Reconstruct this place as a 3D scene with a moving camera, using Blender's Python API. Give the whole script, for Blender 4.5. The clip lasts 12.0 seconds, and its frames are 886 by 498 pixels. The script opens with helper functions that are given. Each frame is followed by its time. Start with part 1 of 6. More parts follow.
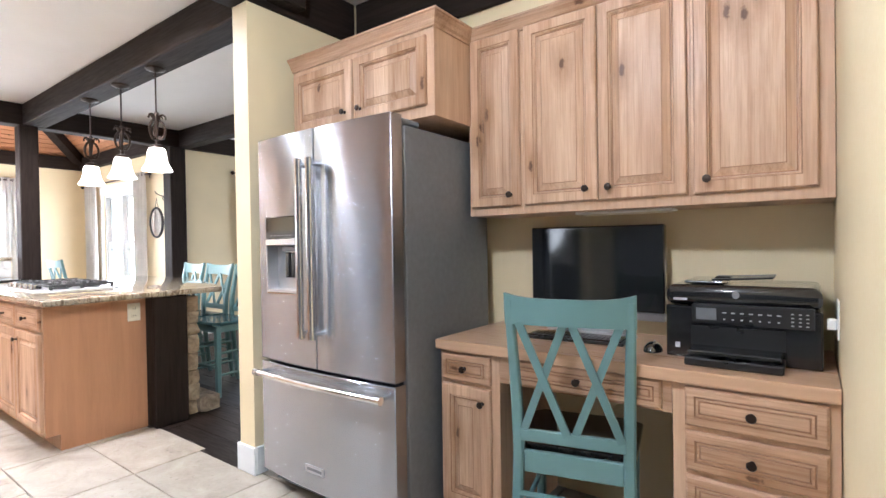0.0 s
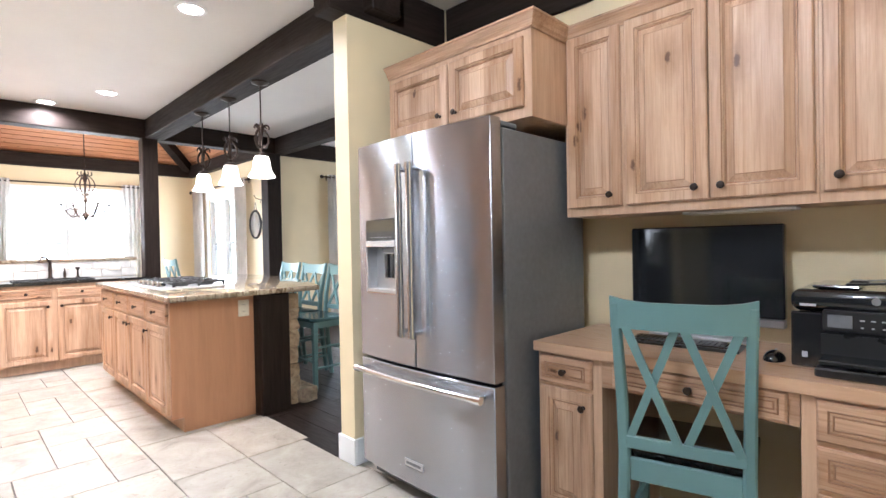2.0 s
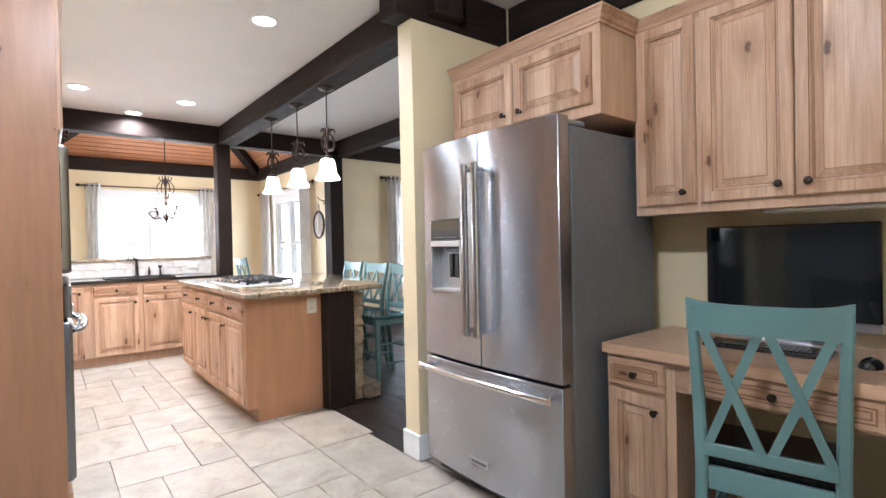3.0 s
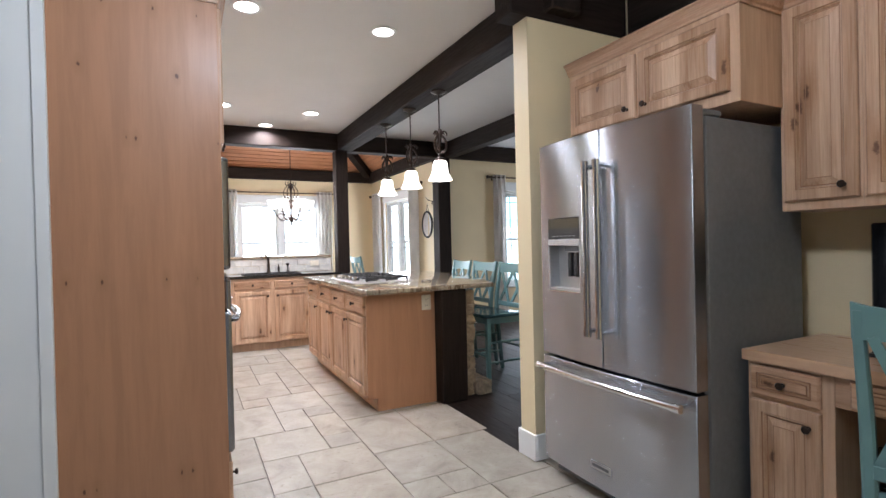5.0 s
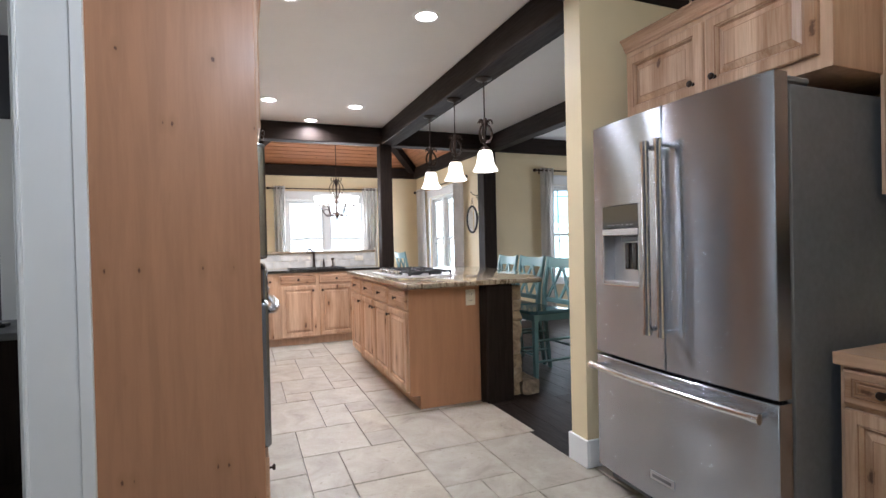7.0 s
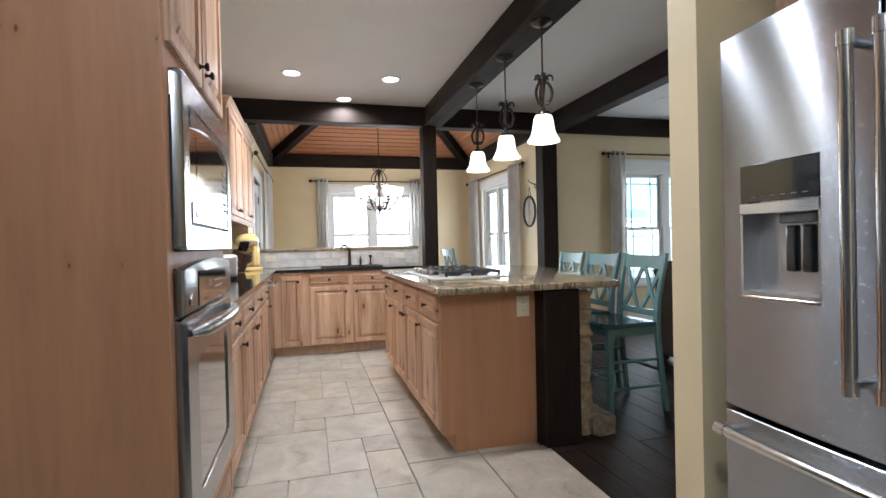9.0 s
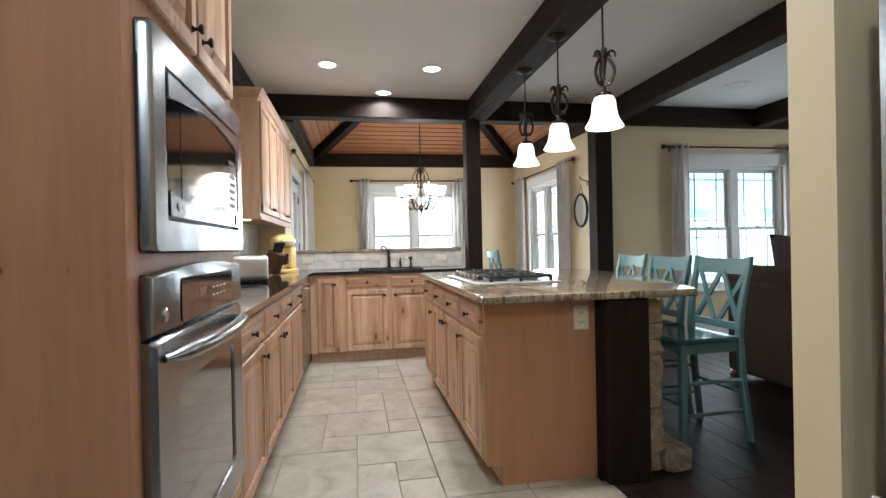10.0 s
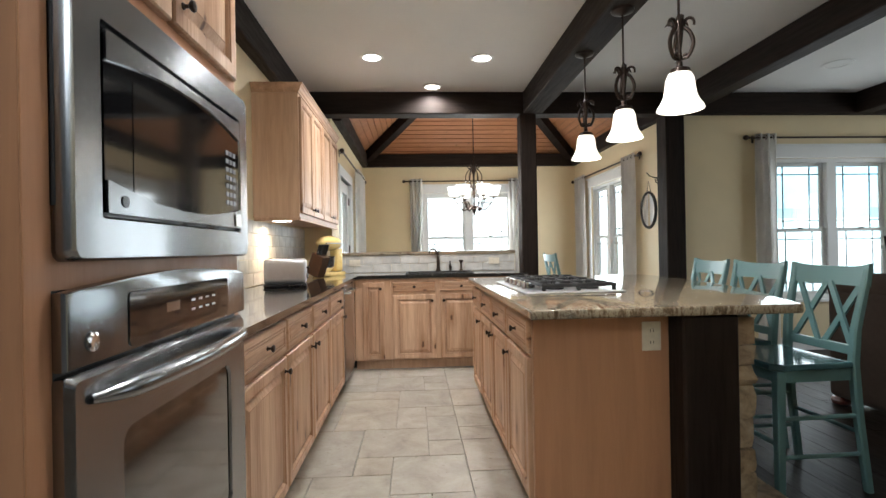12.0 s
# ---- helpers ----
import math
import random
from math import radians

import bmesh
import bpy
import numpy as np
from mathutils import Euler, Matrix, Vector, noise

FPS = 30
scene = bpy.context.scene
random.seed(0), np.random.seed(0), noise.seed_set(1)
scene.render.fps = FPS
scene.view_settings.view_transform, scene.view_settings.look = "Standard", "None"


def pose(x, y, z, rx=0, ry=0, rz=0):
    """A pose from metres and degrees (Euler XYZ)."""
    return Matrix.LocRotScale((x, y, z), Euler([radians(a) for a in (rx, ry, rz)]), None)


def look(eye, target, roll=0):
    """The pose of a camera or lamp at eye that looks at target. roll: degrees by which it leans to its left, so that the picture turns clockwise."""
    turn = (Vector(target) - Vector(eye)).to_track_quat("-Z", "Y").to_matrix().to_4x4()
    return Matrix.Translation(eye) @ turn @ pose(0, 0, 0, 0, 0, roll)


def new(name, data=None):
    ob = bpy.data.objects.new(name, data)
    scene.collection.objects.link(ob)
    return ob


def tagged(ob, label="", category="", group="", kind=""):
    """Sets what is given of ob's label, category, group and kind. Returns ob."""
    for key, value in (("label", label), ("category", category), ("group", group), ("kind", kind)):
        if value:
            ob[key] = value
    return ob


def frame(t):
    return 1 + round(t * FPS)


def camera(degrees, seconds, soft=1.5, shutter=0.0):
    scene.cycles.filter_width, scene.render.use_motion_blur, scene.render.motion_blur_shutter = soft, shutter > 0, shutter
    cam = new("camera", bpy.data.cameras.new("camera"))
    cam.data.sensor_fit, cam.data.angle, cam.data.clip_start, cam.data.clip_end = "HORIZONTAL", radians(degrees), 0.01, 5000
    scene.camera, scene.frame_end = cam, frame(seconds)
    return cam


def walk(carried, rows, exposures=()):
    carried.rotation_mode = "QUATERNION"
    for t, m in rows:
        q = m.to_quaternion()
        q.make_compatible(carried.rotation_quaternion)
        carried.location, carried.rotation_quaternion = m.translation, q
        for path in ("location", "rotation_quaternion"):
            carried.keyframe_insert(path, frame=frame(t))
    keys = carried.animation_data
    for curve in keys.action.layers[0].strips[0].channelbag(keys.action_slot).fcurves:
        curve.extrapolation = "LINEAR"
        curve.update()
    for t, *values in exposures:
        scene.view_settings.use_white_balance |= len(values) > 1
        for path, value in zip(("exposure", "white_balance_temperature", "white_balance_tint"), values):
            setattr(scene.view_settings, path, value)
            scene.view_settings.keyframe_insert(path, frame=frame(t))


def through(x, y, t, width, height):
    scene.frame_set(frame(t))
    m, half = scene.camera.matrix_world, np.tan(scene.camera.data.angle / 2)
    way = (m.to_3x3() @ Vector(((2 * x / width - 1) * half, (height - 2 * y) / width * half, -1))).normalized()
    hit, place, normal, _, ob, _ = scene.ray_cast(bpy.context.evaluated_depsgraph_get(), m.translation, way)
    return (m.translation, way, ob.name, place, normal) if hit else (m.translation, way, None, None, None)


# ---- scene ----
cam = camera(83.4, 12.0)
PATH = [
    (0, (-1.787, 1.084, 1.231), (-2.974, 2.693, 1.209), -0.9),
    (0.5, (-1.806, 1.072, 1.233), (-3.017, 2.664, 1.211), -0.9),
    (1, (-1.822, 1.056, 1.238), (-3.086, 2.606, 1.215), -1.0),
    (1.5, (-1.839, 1.033, 1.243), (-3.17, 2.525, 1.22), -1.0),
    (2, (-1.852, 1.002, 1.246), (-3.265, 2.417, 1.224), -1.1),
    (2.5, (-1.862, 0.976, 1.249), (-3.353, 2.309, 1.227), -1.2),
    (3, (-1.873, 0.951, 1.25), (-3.432, 2.204, 1.229), -1.2),
    (3.5, (-1.882, 0.927, 1.252), (-3.504, 2.097, 1.232), -1.3),
    (5.5, (-1.908, 0.86, 1.252), (-3.72, 1.705, 1.238), -1.3),
    (6, (-1.922, 0.86, 1.246), (-3.757, 1.655, 1.234), -1.3),
    (6.5, (-1.951, 0.883, 1.236), (-3.797, 1.653, 1.221), -1.4),
    (7, (-2.029, 0.935, 1.214), (-3.883, 1.684, 1.193), -1.3),
    (9, (-2.815, 1.351, 1.171), (-4.745, 1.874, 1.15), -1.3),
    (9.5, (-2.996, 1.408, 1.161), (-4.948, 1.844, 1.146), -1.3),
    (10, (-3.159, 1.441, 1.168), (-5.128, 1.792, 1.157), -1.2),
    (10.5, (-3.292, 1.485, 1.173), (-5.274, 1.747, 1.166), -1.1),
    (11, (-3.386, 1.527, 1.175), (-5.377, 1.715, 1.171), -1.1),
    (11.5, (-3.443, 1.553, 1.177), (-5.438, 1.692, 1.176), -1.0),
    (12, (-3.467, 1.569, 1.175), (-5.464, 1.685, 1.176), -1.0),
]
EXPOSURES = [(0.0, 0.42, 6000, 15), (2.5, 0.22, 6000, 15), (3.5, -0.18, 6000, 15), (5.5, -0.58, 6050, 15), (7.0, -0.63, 6050, 15), (9.5, -0.98, 6100, 10), (12.0, -1.06, 6400, 8)]
walk(cam, [(t, look(eye, target, roll)) for t, eye, target, roll in PATH], EXPOSURES)

# ---- light ----
world = bpy.data.worlds.new("sky")
scene.world = world
world.use_nodes = True
wn = world.node_tree
sky = wn.nodes.new("ShaderNodeTexSky")
sky.sky_type, sky.sun_disc = "NISHITA", False
sky.sun_elevation, sky.sun_rotation = radians(38), radians(60)
wn.nodes["Background"].inputs["Strength"].default_value = 0.15
wn.links.new(sky.outputs["Color"], wn.nodes["Background"].inputs["Color"])
sun = new("sun", bpy.data.lights.new("sun", "SUN"))
sun.data.energy, sun.data.angle, sun.data.color = 1.0, radians(10), (1.0, 0.95, 0.88)
sun.matrix_world = look((-20, -5, 15), (-9, 4, 0))

CAN_WATTS, PENDANT_WATTS, WINDOW_WATTS, ENTRY_WATTS = 40.0, 2.5, 72.0, 112.0
CAN_COLOR, PENDANT_COLOR, DAY_COLOR, ENTRY_COLOR = (0.97, 0.98, 1.0), (1.0, 0.92, 0.84), (0.88, 0.95, 1.0), (0.84, 0.93, 1.0)


def area_lamp(name, x, y, z, target, watts, w, h, color, spread=180):
    ob = new(name, bpy.data.lights.new(name, "AREA"))
    ob.data.shape = "DISK" if w == h else "RECTANGLE"
    ob.data.size, ob.data.size_y = w, h
    ob.data.energy, ob.data.color, ob.data.spread = watts, color, radians(spread)
    ob.matrix_world = look((x, y, z), target)
    return ob


# ---- materials ----
def material(name):
    m = bpy.data.materials.new(name)
    m.use_nodes = True
    nt = m.node_tree
    return m, nt, nt.nodes["Principled BSDF"]


def node(nt, kind, **values):
    n = nt.nodes.new(kind)
    for key, value in values.items():
        n.inputs[key.replace("_", " ")].default_value = value
    return n


def coords(nt, scale=(1, 1, 1), spin=(0, 0, 0), vary=True):
    tc = nt.nodes.new("ShaderNodeTexCoord")
    mp = nt.nodes.new("ShaderNodeMapping")
    mp.inputs["Scale"].default_value = scale
    mp.inputs["Rotation"].default_value = spin
    nt.links.new(tc.outputs["Object"], mp.inputs["Vector"])
    if vary:
        oi = nt.nodes.new("ShaderNodeObjectInfo")
        mul = nt.nodes.new("ShaderNodeVectorMath")
        mul.operation = "SCALE"
        mul.inputs[0].default_value = (37.0, 53.0, 29.0)
        nt.links.new(oi.outputs["Random"], mul.inputs["Scale"])
        add = nt.nodes.new("ShaderNodeVectorMath")
        nt.links.new(tc.outputs["Object"], add.inputs[0])
        nt.links.new(mul.outputs[0], add.inputs[1])
        nt.links.new(add.outputs[0], mp.inputs["Vector"])
    return mp.outputs["Vector"]


def noise_tex(nt, vec, scale, detail=4, rough=0.55, distortion=0.0):
    n = node(nt, "ShaderNodeTexNoise", Scale=scale, Detail=detail, Roughness=rough, Distortion=distortion)
    nt.links.new(vec, n.inputs["Vector"])
    return n.outputs["Fac"]


def ramp(nt, fac, stops):
    r = nt.nodes.new("ShaderNodeValToRGB")
    while len(r.color_ramp.elements) < len(stops):
        r.color_ramp.elements.new(0.5)
    for e, (p, c) in zip(r.color_ramp.elements, stops):
        e.position = p
        e.color = (*c, 1) if len(c) == 3 else c
    nt.links.new(fac, r.inputs["Fac"])
    return r.outputs["Color"]


def mixed(nt, fac, a, b, mode="MIX"):
    n = nt.nodes.new("ShaderNodeMix")
    n.data_type, n.blend_type = "RGBA", mode
    for socket, v in ((n.inputs[0], fac), (n.inputs[6], a), (n.inputs[7], b)):
        if isinstance(v, (int, float)):
            socket.default_value = v
        elif isinstance(v, tuple):
            socket.default_value = (*v, 1)
        else:
            nt.links.new(v, socket)
    return n.outputs[2]


def bump(nt, bsdf, height, strength=0.2, distance=0.01):
    b = node(nt, "ShaderNodeBump", Strength=strength, Distance=distance)
    nt.links.new(height, b.inputs["Height"])
    nt.links.new(b.outputs["Normal"], bsdf.inputs["Normal"])


def maths(nt, op, a, b=0.0):
    n = nt.nodes.new("ShaderNodeMath")
    n.operation = op
    for socket, v in zip(n.inputs, (a, b)):
        if isinstance(v, (int, float)):
            socket.default_value = v
        else:
            nt.links.new(v, socket)
    return n.outputs[0]


def painted(name, color, rough=0.5, vary=0.06, grain=60.0, relief=0.08, patch=2.5):
    m, nt, b = material(name)
    v = coords(nt)
    big = noise_tex(nt, v, patch, 3)
    fine = noise_tex(nt, v, grain, 3)
    lo = tuple(c * (1 - vary) for c in color)
    hi = tuple(min(1, c * (1 + vary)) for c in color)
    nt.links.new(ramp(nt, big, [(0.3, lo), (0.7, hi)]), b.inputs["Base Color"])
    nt.links.new(ramp(nt, fine, [(0.3, (rough * 0.85,) * 3), (0.7, (min(1, rough * 1.15),) * 3)]), b.inputs["Roughness"])
    bump(nt, b, fine, relief, 0.004)
    return m


def wooden(name, light, dark, knot, along="z", rough=0.42, knots=True, fine=1.0, coat=0.15, pattern="", knot_size=1.0, boards=0.0):
    """Grain along one axis, growth bands, pores and knots."""
    m, nt, b = material(name)
    s = {"z": (9, 9, 0.7), "x": (0.7, 9, 9), "y": (9, 0.7, 9)}[along]
    v = coords(nt, s)
    wide = noise_tex(nt, v, 0.6 * fine, 3, 0.5, 0.9)
    grain = noise_tex(nt, v, 5.0 * fine, 5, 0.65, 0.4)
    col = ramp(nt, wide, [(0.28, dark), (0.5, tuple((a + c) / 2 for a, c in zip(light, dark))), (0.72, light)])
    if boards:
        # glued-up boards, each with its own tone
        sb = nt.nodes.new("ShaderNodeSeparateXYZ")
        nt.links.new(coords(nt), sb.inputs[0])
        cell = maths(nt, "FLOOR", maths(nt, "MULTIPLY", maths(nt, "ADD", sb.outputs["X" if along == "z" else "Z"], maths(nt, "MULTIPLY", sb.outputs["Y"], 0.7)), boards))
        tone = nt.nodes.new("ShaderNodeTexWhiteNoise")
        tone.noise_dimensions = "1D"
        nt.links.new(cell, tone.inputs["W"])
        col = mixed(nt, 0.75, col, ramp(nt, tone.outputs["Value"], [(0.0, (0.74, 0.68, 0.62)), (0.4, (0.95, 0.92, 0.9)), (1.0, (1.08, 1.08, 1.06))]), "MULTIPLY")
    col = mixed(nt, 0.3 if not boards else 0.26, col, ramp(nt, grain, [(0.35, tuple(c * 0.72 for c in dark)), (0.6, light)]))
    if knots:
        sk = {"z": (5.0, 0.01, 1.9), "x": (1.9, 0.01, 5.0), "y": (5.5, 2.6, 0.01), "side": (0.01, 7.5, 3.4)}[pattern or along]
        sep = nt.nodes.new("ShaderNodeSeparateXYZ")
        nt.links.new(coords(nt, sk, vary=pattern != "side"), sep.inputs[0])
        cmb = nt.nodes.new("ShaderNodeCombineXYZ")
        u_, v_ = {"z": ("X", "Z"), "x": ("X", "Z"), "y": ("X", "Y"), "side": ("Y", "Z")}[pattern or along]
        across = sep.outputs[u_]
        if pattern == "side":
            # book-matched sheets: the figure is mirrored at every seam
            across = maths(nt, "PINGPONG", maths(nt, "SUBTRACT", across, 0.513 * sk[1]), 0.166 * sk[1])
        nt.links.new(across, cmb.inputs["X"])
        nt.links.new(sep.outputs[v_], cmb.inputs["Y"])
        vor = node(nt, "ShaderNodeTexVoronoi", Scale=1.0, Randomness=1.0)
        vor.voronoi_dimensions = "2D"
        nt.links.new(cmb.outputs[0], vor.inputs["Vector"])
        ok = maths(nt, "GREATER_THAN", noise_tex(nt, vor.outputs["Position"], 3.1, 0), 0.42 if boards else 0.4)
        wob = maths(nt, "ADD", vor.outputs["Distance"], maths(nt, "MULTIPLY", noise_tex(nt, coords(nt), 38.0, 4, 0.65), 0.13))
        core = ramp(nt, wob, [(0.045 + 0.032 * knot_size, (1, 1, 1)), (0.045 + 0.052 * knot_size, (0, 0, 0))])
        halo = ramp(nt, wob, [(0.045 + 0.05 * knot_size, (1, 1, 1)), (0.045 + 0.19 * knot_size, (0, 0, 0))])
        col = mixed(nt, maths(nt, "MULTIPLY", maths(nt, "MULTIPLY", halo, ok), 0.6 if boards else 0.42), col, (0.3, 0.15, 0.07))
        col = mixed(nt, maths(nt, "MULTIPLY", maths(nt, "MULTIPLY", core, ok), 0.85), col, knot)
    if boards:
        # fine pores and darker growth lines along the grain
        sp = {"z": (150, 150, 4), "x": (4, 150, 150), "y": (150, 4, 150)}[along]
        pores = noise_tex(nt, coords(nt, sp), 1.0, 3, 0.6)
        col = mixed(nt, 0.5, col, ramp(nt, pores, [(0.34, (0.72, 0.63, 0.55)), (0.52, (1.0, 1.0, 1.0))]), "MULTIPLY")
        sl = {"z": (26, 26, 1.1), "x": (1.1, 26, 26), "y": (26, 1.1, 26)}[along]
        lines = noise_tex(nt, coords(nt, sl), 1.0, 2, 0.5, 1.4)
        col = mixed(nt, 0.6, col, ramp(nt, lines, [(0.3, (0.8, 0.7, 0.6)), (0.46, (1.0, 1.0, 1.0)), (0.7, (1.06, 1.05, 1.03))]), "MULTIPLY")
    nt.links.new(col, b.inputs["Base Color"])
    nt.links.new(ramp(nt, grain, [(0.3, (rough * 1.2,) * 3), (0.7, (rough * 0.85,) * 3)]), b.inputs["Roughness"])
    b.inputs["Coat Weight"].default_value, b.inputs["Coat Roughness"].default_value = coat, 0.25
    b.inputs["Specular IOR Level"].default_value = 0.28 if coat else 0.14
    bump(nt, b, grain, 0.12, 0.002)
    return m


def metal(name, color, rough, brushed="", aniso=0.0, vary=0.25, wave=0.25):
    m, nt, b = material(name)
    b.inputs["Metallic"].default_value = 1.0
    s = {"": (40, 40, 40), "z": (160, 160, 2), "x": (2, 160, 160), "y": (160, 2, 160)}[brushed]
    f = noise_tex(nt, coords(nt, s), 1.0, 4)
    smear = noise_tex(nt, coords(nt, (3, 3, 1.2)), 1.0, 3)
    nt.links.new(ramp(nt, f, [(0.2, tuple(c * (0.97 if brushed else 0.92) for c in color)), (0.8, color)]), b.inputs["Base Color"])
    r = maths(nt, "ADD", maths(nt, "MULTIPLY", f, 0.0 if brushed else rough * vary), maths(nt, "MULTIPLY", smear, rough * vary))
    nt.links.new(maths(nt, "ADD", r, rough * (1 - vary)), b.inputs["Roughness"])
    b.inputs["Anisotropic"].default_value = aniso
    b.inputs["Anisotropic Rotation"].default_value = 0.25
    if brushed:
        bump(nt, b, noise_tex(nt, coords(nt, (4.5, 4.5, 1.6)), 1.0, 1), wave, 0.012)
    return m


def plain(name, color, rough, metallic=0.0, coat=0.0, vary=0.08):
    m, nt, b = material(name)
    f = noise_tex(nt, coords(nt), 35.0, 4)
    nt.links.new(ramp(nt, f, [(0.3, tuple(c * (1 - vary) for c in color)), (0.7, tuple(min(1, c * (1 + vary)) for c in color))]), b.inputs["Base Color"])
    nt.links.new(ramp(nt, noise_tex(nt, coords(nt), 9.0, 3), [(0.3, (rough * 0.8,) * 3), (0.7, (min(1, rough * 1.2),) * 3)]), b.inputs["Roughness"])
    b.inputs["Metallic"].default_value, b.inputs["Coat Weight"].default_value = metallic, coat
    b.inputs["Coat Roughness"].default_value = 0.08
    return m


def glowing(name, color, strength, base=(0.9, 0.9, 0.88)):
    m, nt, b = material(name)
    b.inputs["Base Color"].default_value = (*base, 1)
    b.inputs["Roughness"].default_value = 0.35
    b.inputs["Emission Color"].default_value = (*color, 1)
    f = noise_tex(nt, coords(nt), 7.0, 2)
    nt.links.new(maths(nt, "ADD", maths(nt, "MULTIPLY", f, strength * 0.2), strength * 0.9), b.inputs["Emission Strength"])
    return m


def granite(name, stops, rough, scale=1.0, streak=(1, 1, 1)):
    m, nt, b = material(name)
    v = coords(nt, streak)
    big = noise_tex(nt, v, 7.0 * scale, 6, 0.65, 1.6)
    speck = noise_tex(nt, coords(nt), 90.0 * scale, 3, 0.7)
    f = maths(nt, "ADD", maths(nt, "MULTIPLY", big, 0.72), maths(nt, "MULTIPLY", speck, 0.28))
    nt.links.new(ramp(nt, f, stops), b.inputs["Base Color"])
    b.inputs["Roughness"].default_value = rough
    b.inputs["Coat Weight"].default_value, b.inputs["Coat Roughness"].default_value = 0.5, 0.04
    return m


def travertine():
    m, nt, b = material("travertine")
    oi = nt.nodes.new("ShaderNodeObjectInfo")
    v = coords(nt)
    cloud = noise_tex(nt, v, 4.5, 6, 0.62, 0.8)
    fine = noise_tex(nt, v, 55.0, 4, 0.6)
    pit = noise_tex(nt, coords(nt, (1.6, 1, 1)), 26.0, 3, 0.5)
    col = ramp(nt, cloud, [(0.25, (0.21, 0.18, 0.145)), (0.42, (0.32, 0.285, 0.235)), (0.58, (0.38, 0.345, 0.295)), (0.8, (0.45, 0.425, 0.38))])
    tint = ramp(nt, oi.outputs["Random"], [(0.0, (0.84, 0.82, 0.79)), (0.5, (0.96, 0.95, 0.93)), (1.0, (0.98, 0.92, 0.85))])
    col = mixed(nt, 1.0, col, tint, "MULTIPLY")
    pits = ramp(nt, pit, [(0.66, (0, 0, 0)), (0.72, (1, 1, 1))])
    col = mixed(nt, maths(nt, "MULTIPLY", pits, 0.5), col, (0.15, 0.115, 0.08))
    nt.links.new(col, b.inputs["Base Color"])
    nt.links.new(ramp(nt, fine, [(0.3, (0.36,) * 3), (0.7, (0.52,) * 3)]), b.inputs["Roughness"])
    bump(nt, b, maths(nt, "SUBTRACT", fine, maths(nt, "MULTIPLY", pits, 0.6)), 0.18, 0.003)
    return m


def fieldstone():
    m, nt, b = material("fieldstone")
    oi = nt.nodes.new("ShaderNodeObjectInfo")
    v = coords(nt)
    f = noise_tex(nt, v, 14.0, 6, 0.65, 0.5)
    col = mixed(nt, 1.0, ramp(nt, f, [(0.3, (0.16, 0.12, 0.08)), (0.55, (0.38, 0.3, 0.21)), (0.75, (0.5, 0.43, 0.33))]),
                ramp(nt, oi.outputs["Random"], [(0.0, (0.75, 0.65, 0.55)), (0.5, (1, 0.95, 0.86)), (1.0, (0.85, 0.85, 0.88))]), "MULTIPLY")
    nt.links.new(col, b.inputs["Base Color"])
    b.inputs["Roughness"].default_value = 0.85
    bump(nt, b, f, 0.6, 0.012)
    return m


def fabric(name, color, weave=220.0, patch=6.0, rough=0.9, sheen=0.2, through=0.0):
    m, nt, b = material(name)
    v = coords(nt)
    w = noise_tex(nt, v, weave, 2)
    p = noise_tex(nt, v, patch, 4)
    col = ramp(nt, p, [(0.3, tuple(c * 0.82 for c in color)), (0.7, color)])
    nt.links.new(col, b.inputs["Base Color"])
    b.inputs["Roughness"].default_value, b.inputs["Sheen Weight"].default_value = rough, sheen
    b.inputs["Specular IOR Level"].default_value = 0.1
    bump(nt, b, w, 0.25, 0.002)
    if through:
        b.inputs["Transmission Weight"].default_value = 0.0
        tr = nt.nodes.new("ShaderNodeBsdfTranslucent")
        nt.links.new(col, tr.inputs["Color"])
        mx = nt.nodes.new("ShaderNodeMixShader")
        mx.inputs[0].default_value = through
        nt.links.new(b.outputs[0], mx.inputs[1])
        nt.links.new(tr.outputs[0], mx.inputs[2])
        nt.links.new(mx.outputs[0], nt.nodes["Material Output"].inputs["Surface"])
    return m


def clear_glass():
    m, nt, b = material("clear_glass")
    b.inputs["Base Color"].default_value = (0.95, 0.98, 1, 1)
    b.inputs["Transmission Weight"].default_value, b.inputs["Roughness"].default_value, b.inputs["IOR"].default_value = 1.0, 0.0, 1.45
    return m


WALL = painted("tan_wall_paint", (0.73, 0.605, 0.385), 0.55, 0.03, 90, 0.12)
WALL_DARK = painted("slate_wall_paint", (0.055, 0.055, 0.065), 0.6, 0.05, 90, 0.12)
# grey of the unseen entry walls, chosen to cut bounce and cool steel reflections
WALL_GREY = painted("unseen_wall_grey", (0.2, 0.21, 0.23), 0.55, 0.04, 90, 0.12)
CEIL = painted("ceiling_paint", (0.74, 0.735, 0.72), 0.8, 0.02, 120, 0.25)
TRIM = painted("white_trim_paint", (0.78, 0.79, 0.78), 0.35, 0.02, 40, 0.03)
BEAM = wooden("dark_beam_stain", (0.026, 0.017, 0.013), (0.01, 0.0065, 0.005), (0.006, 0.004, 0.003), "x", 0.62, False, 1.0, 0.0)
BEAM_Y = wooden("dark_beam_stain_cross", (0.026, 0.017, 0.013), (0.01, 0.0065, 0.005), (0.006, 0.004, 0.003), "y", 0.62, False, 1.0, 0.0)
POST = wooden("dark_post_stain", (0.026, 0.017, 0.013), (0.01, 0.0065, 0.005), (0.006, 0.004, 0.003), "z", 0.62, False, 1.0, 0.0)
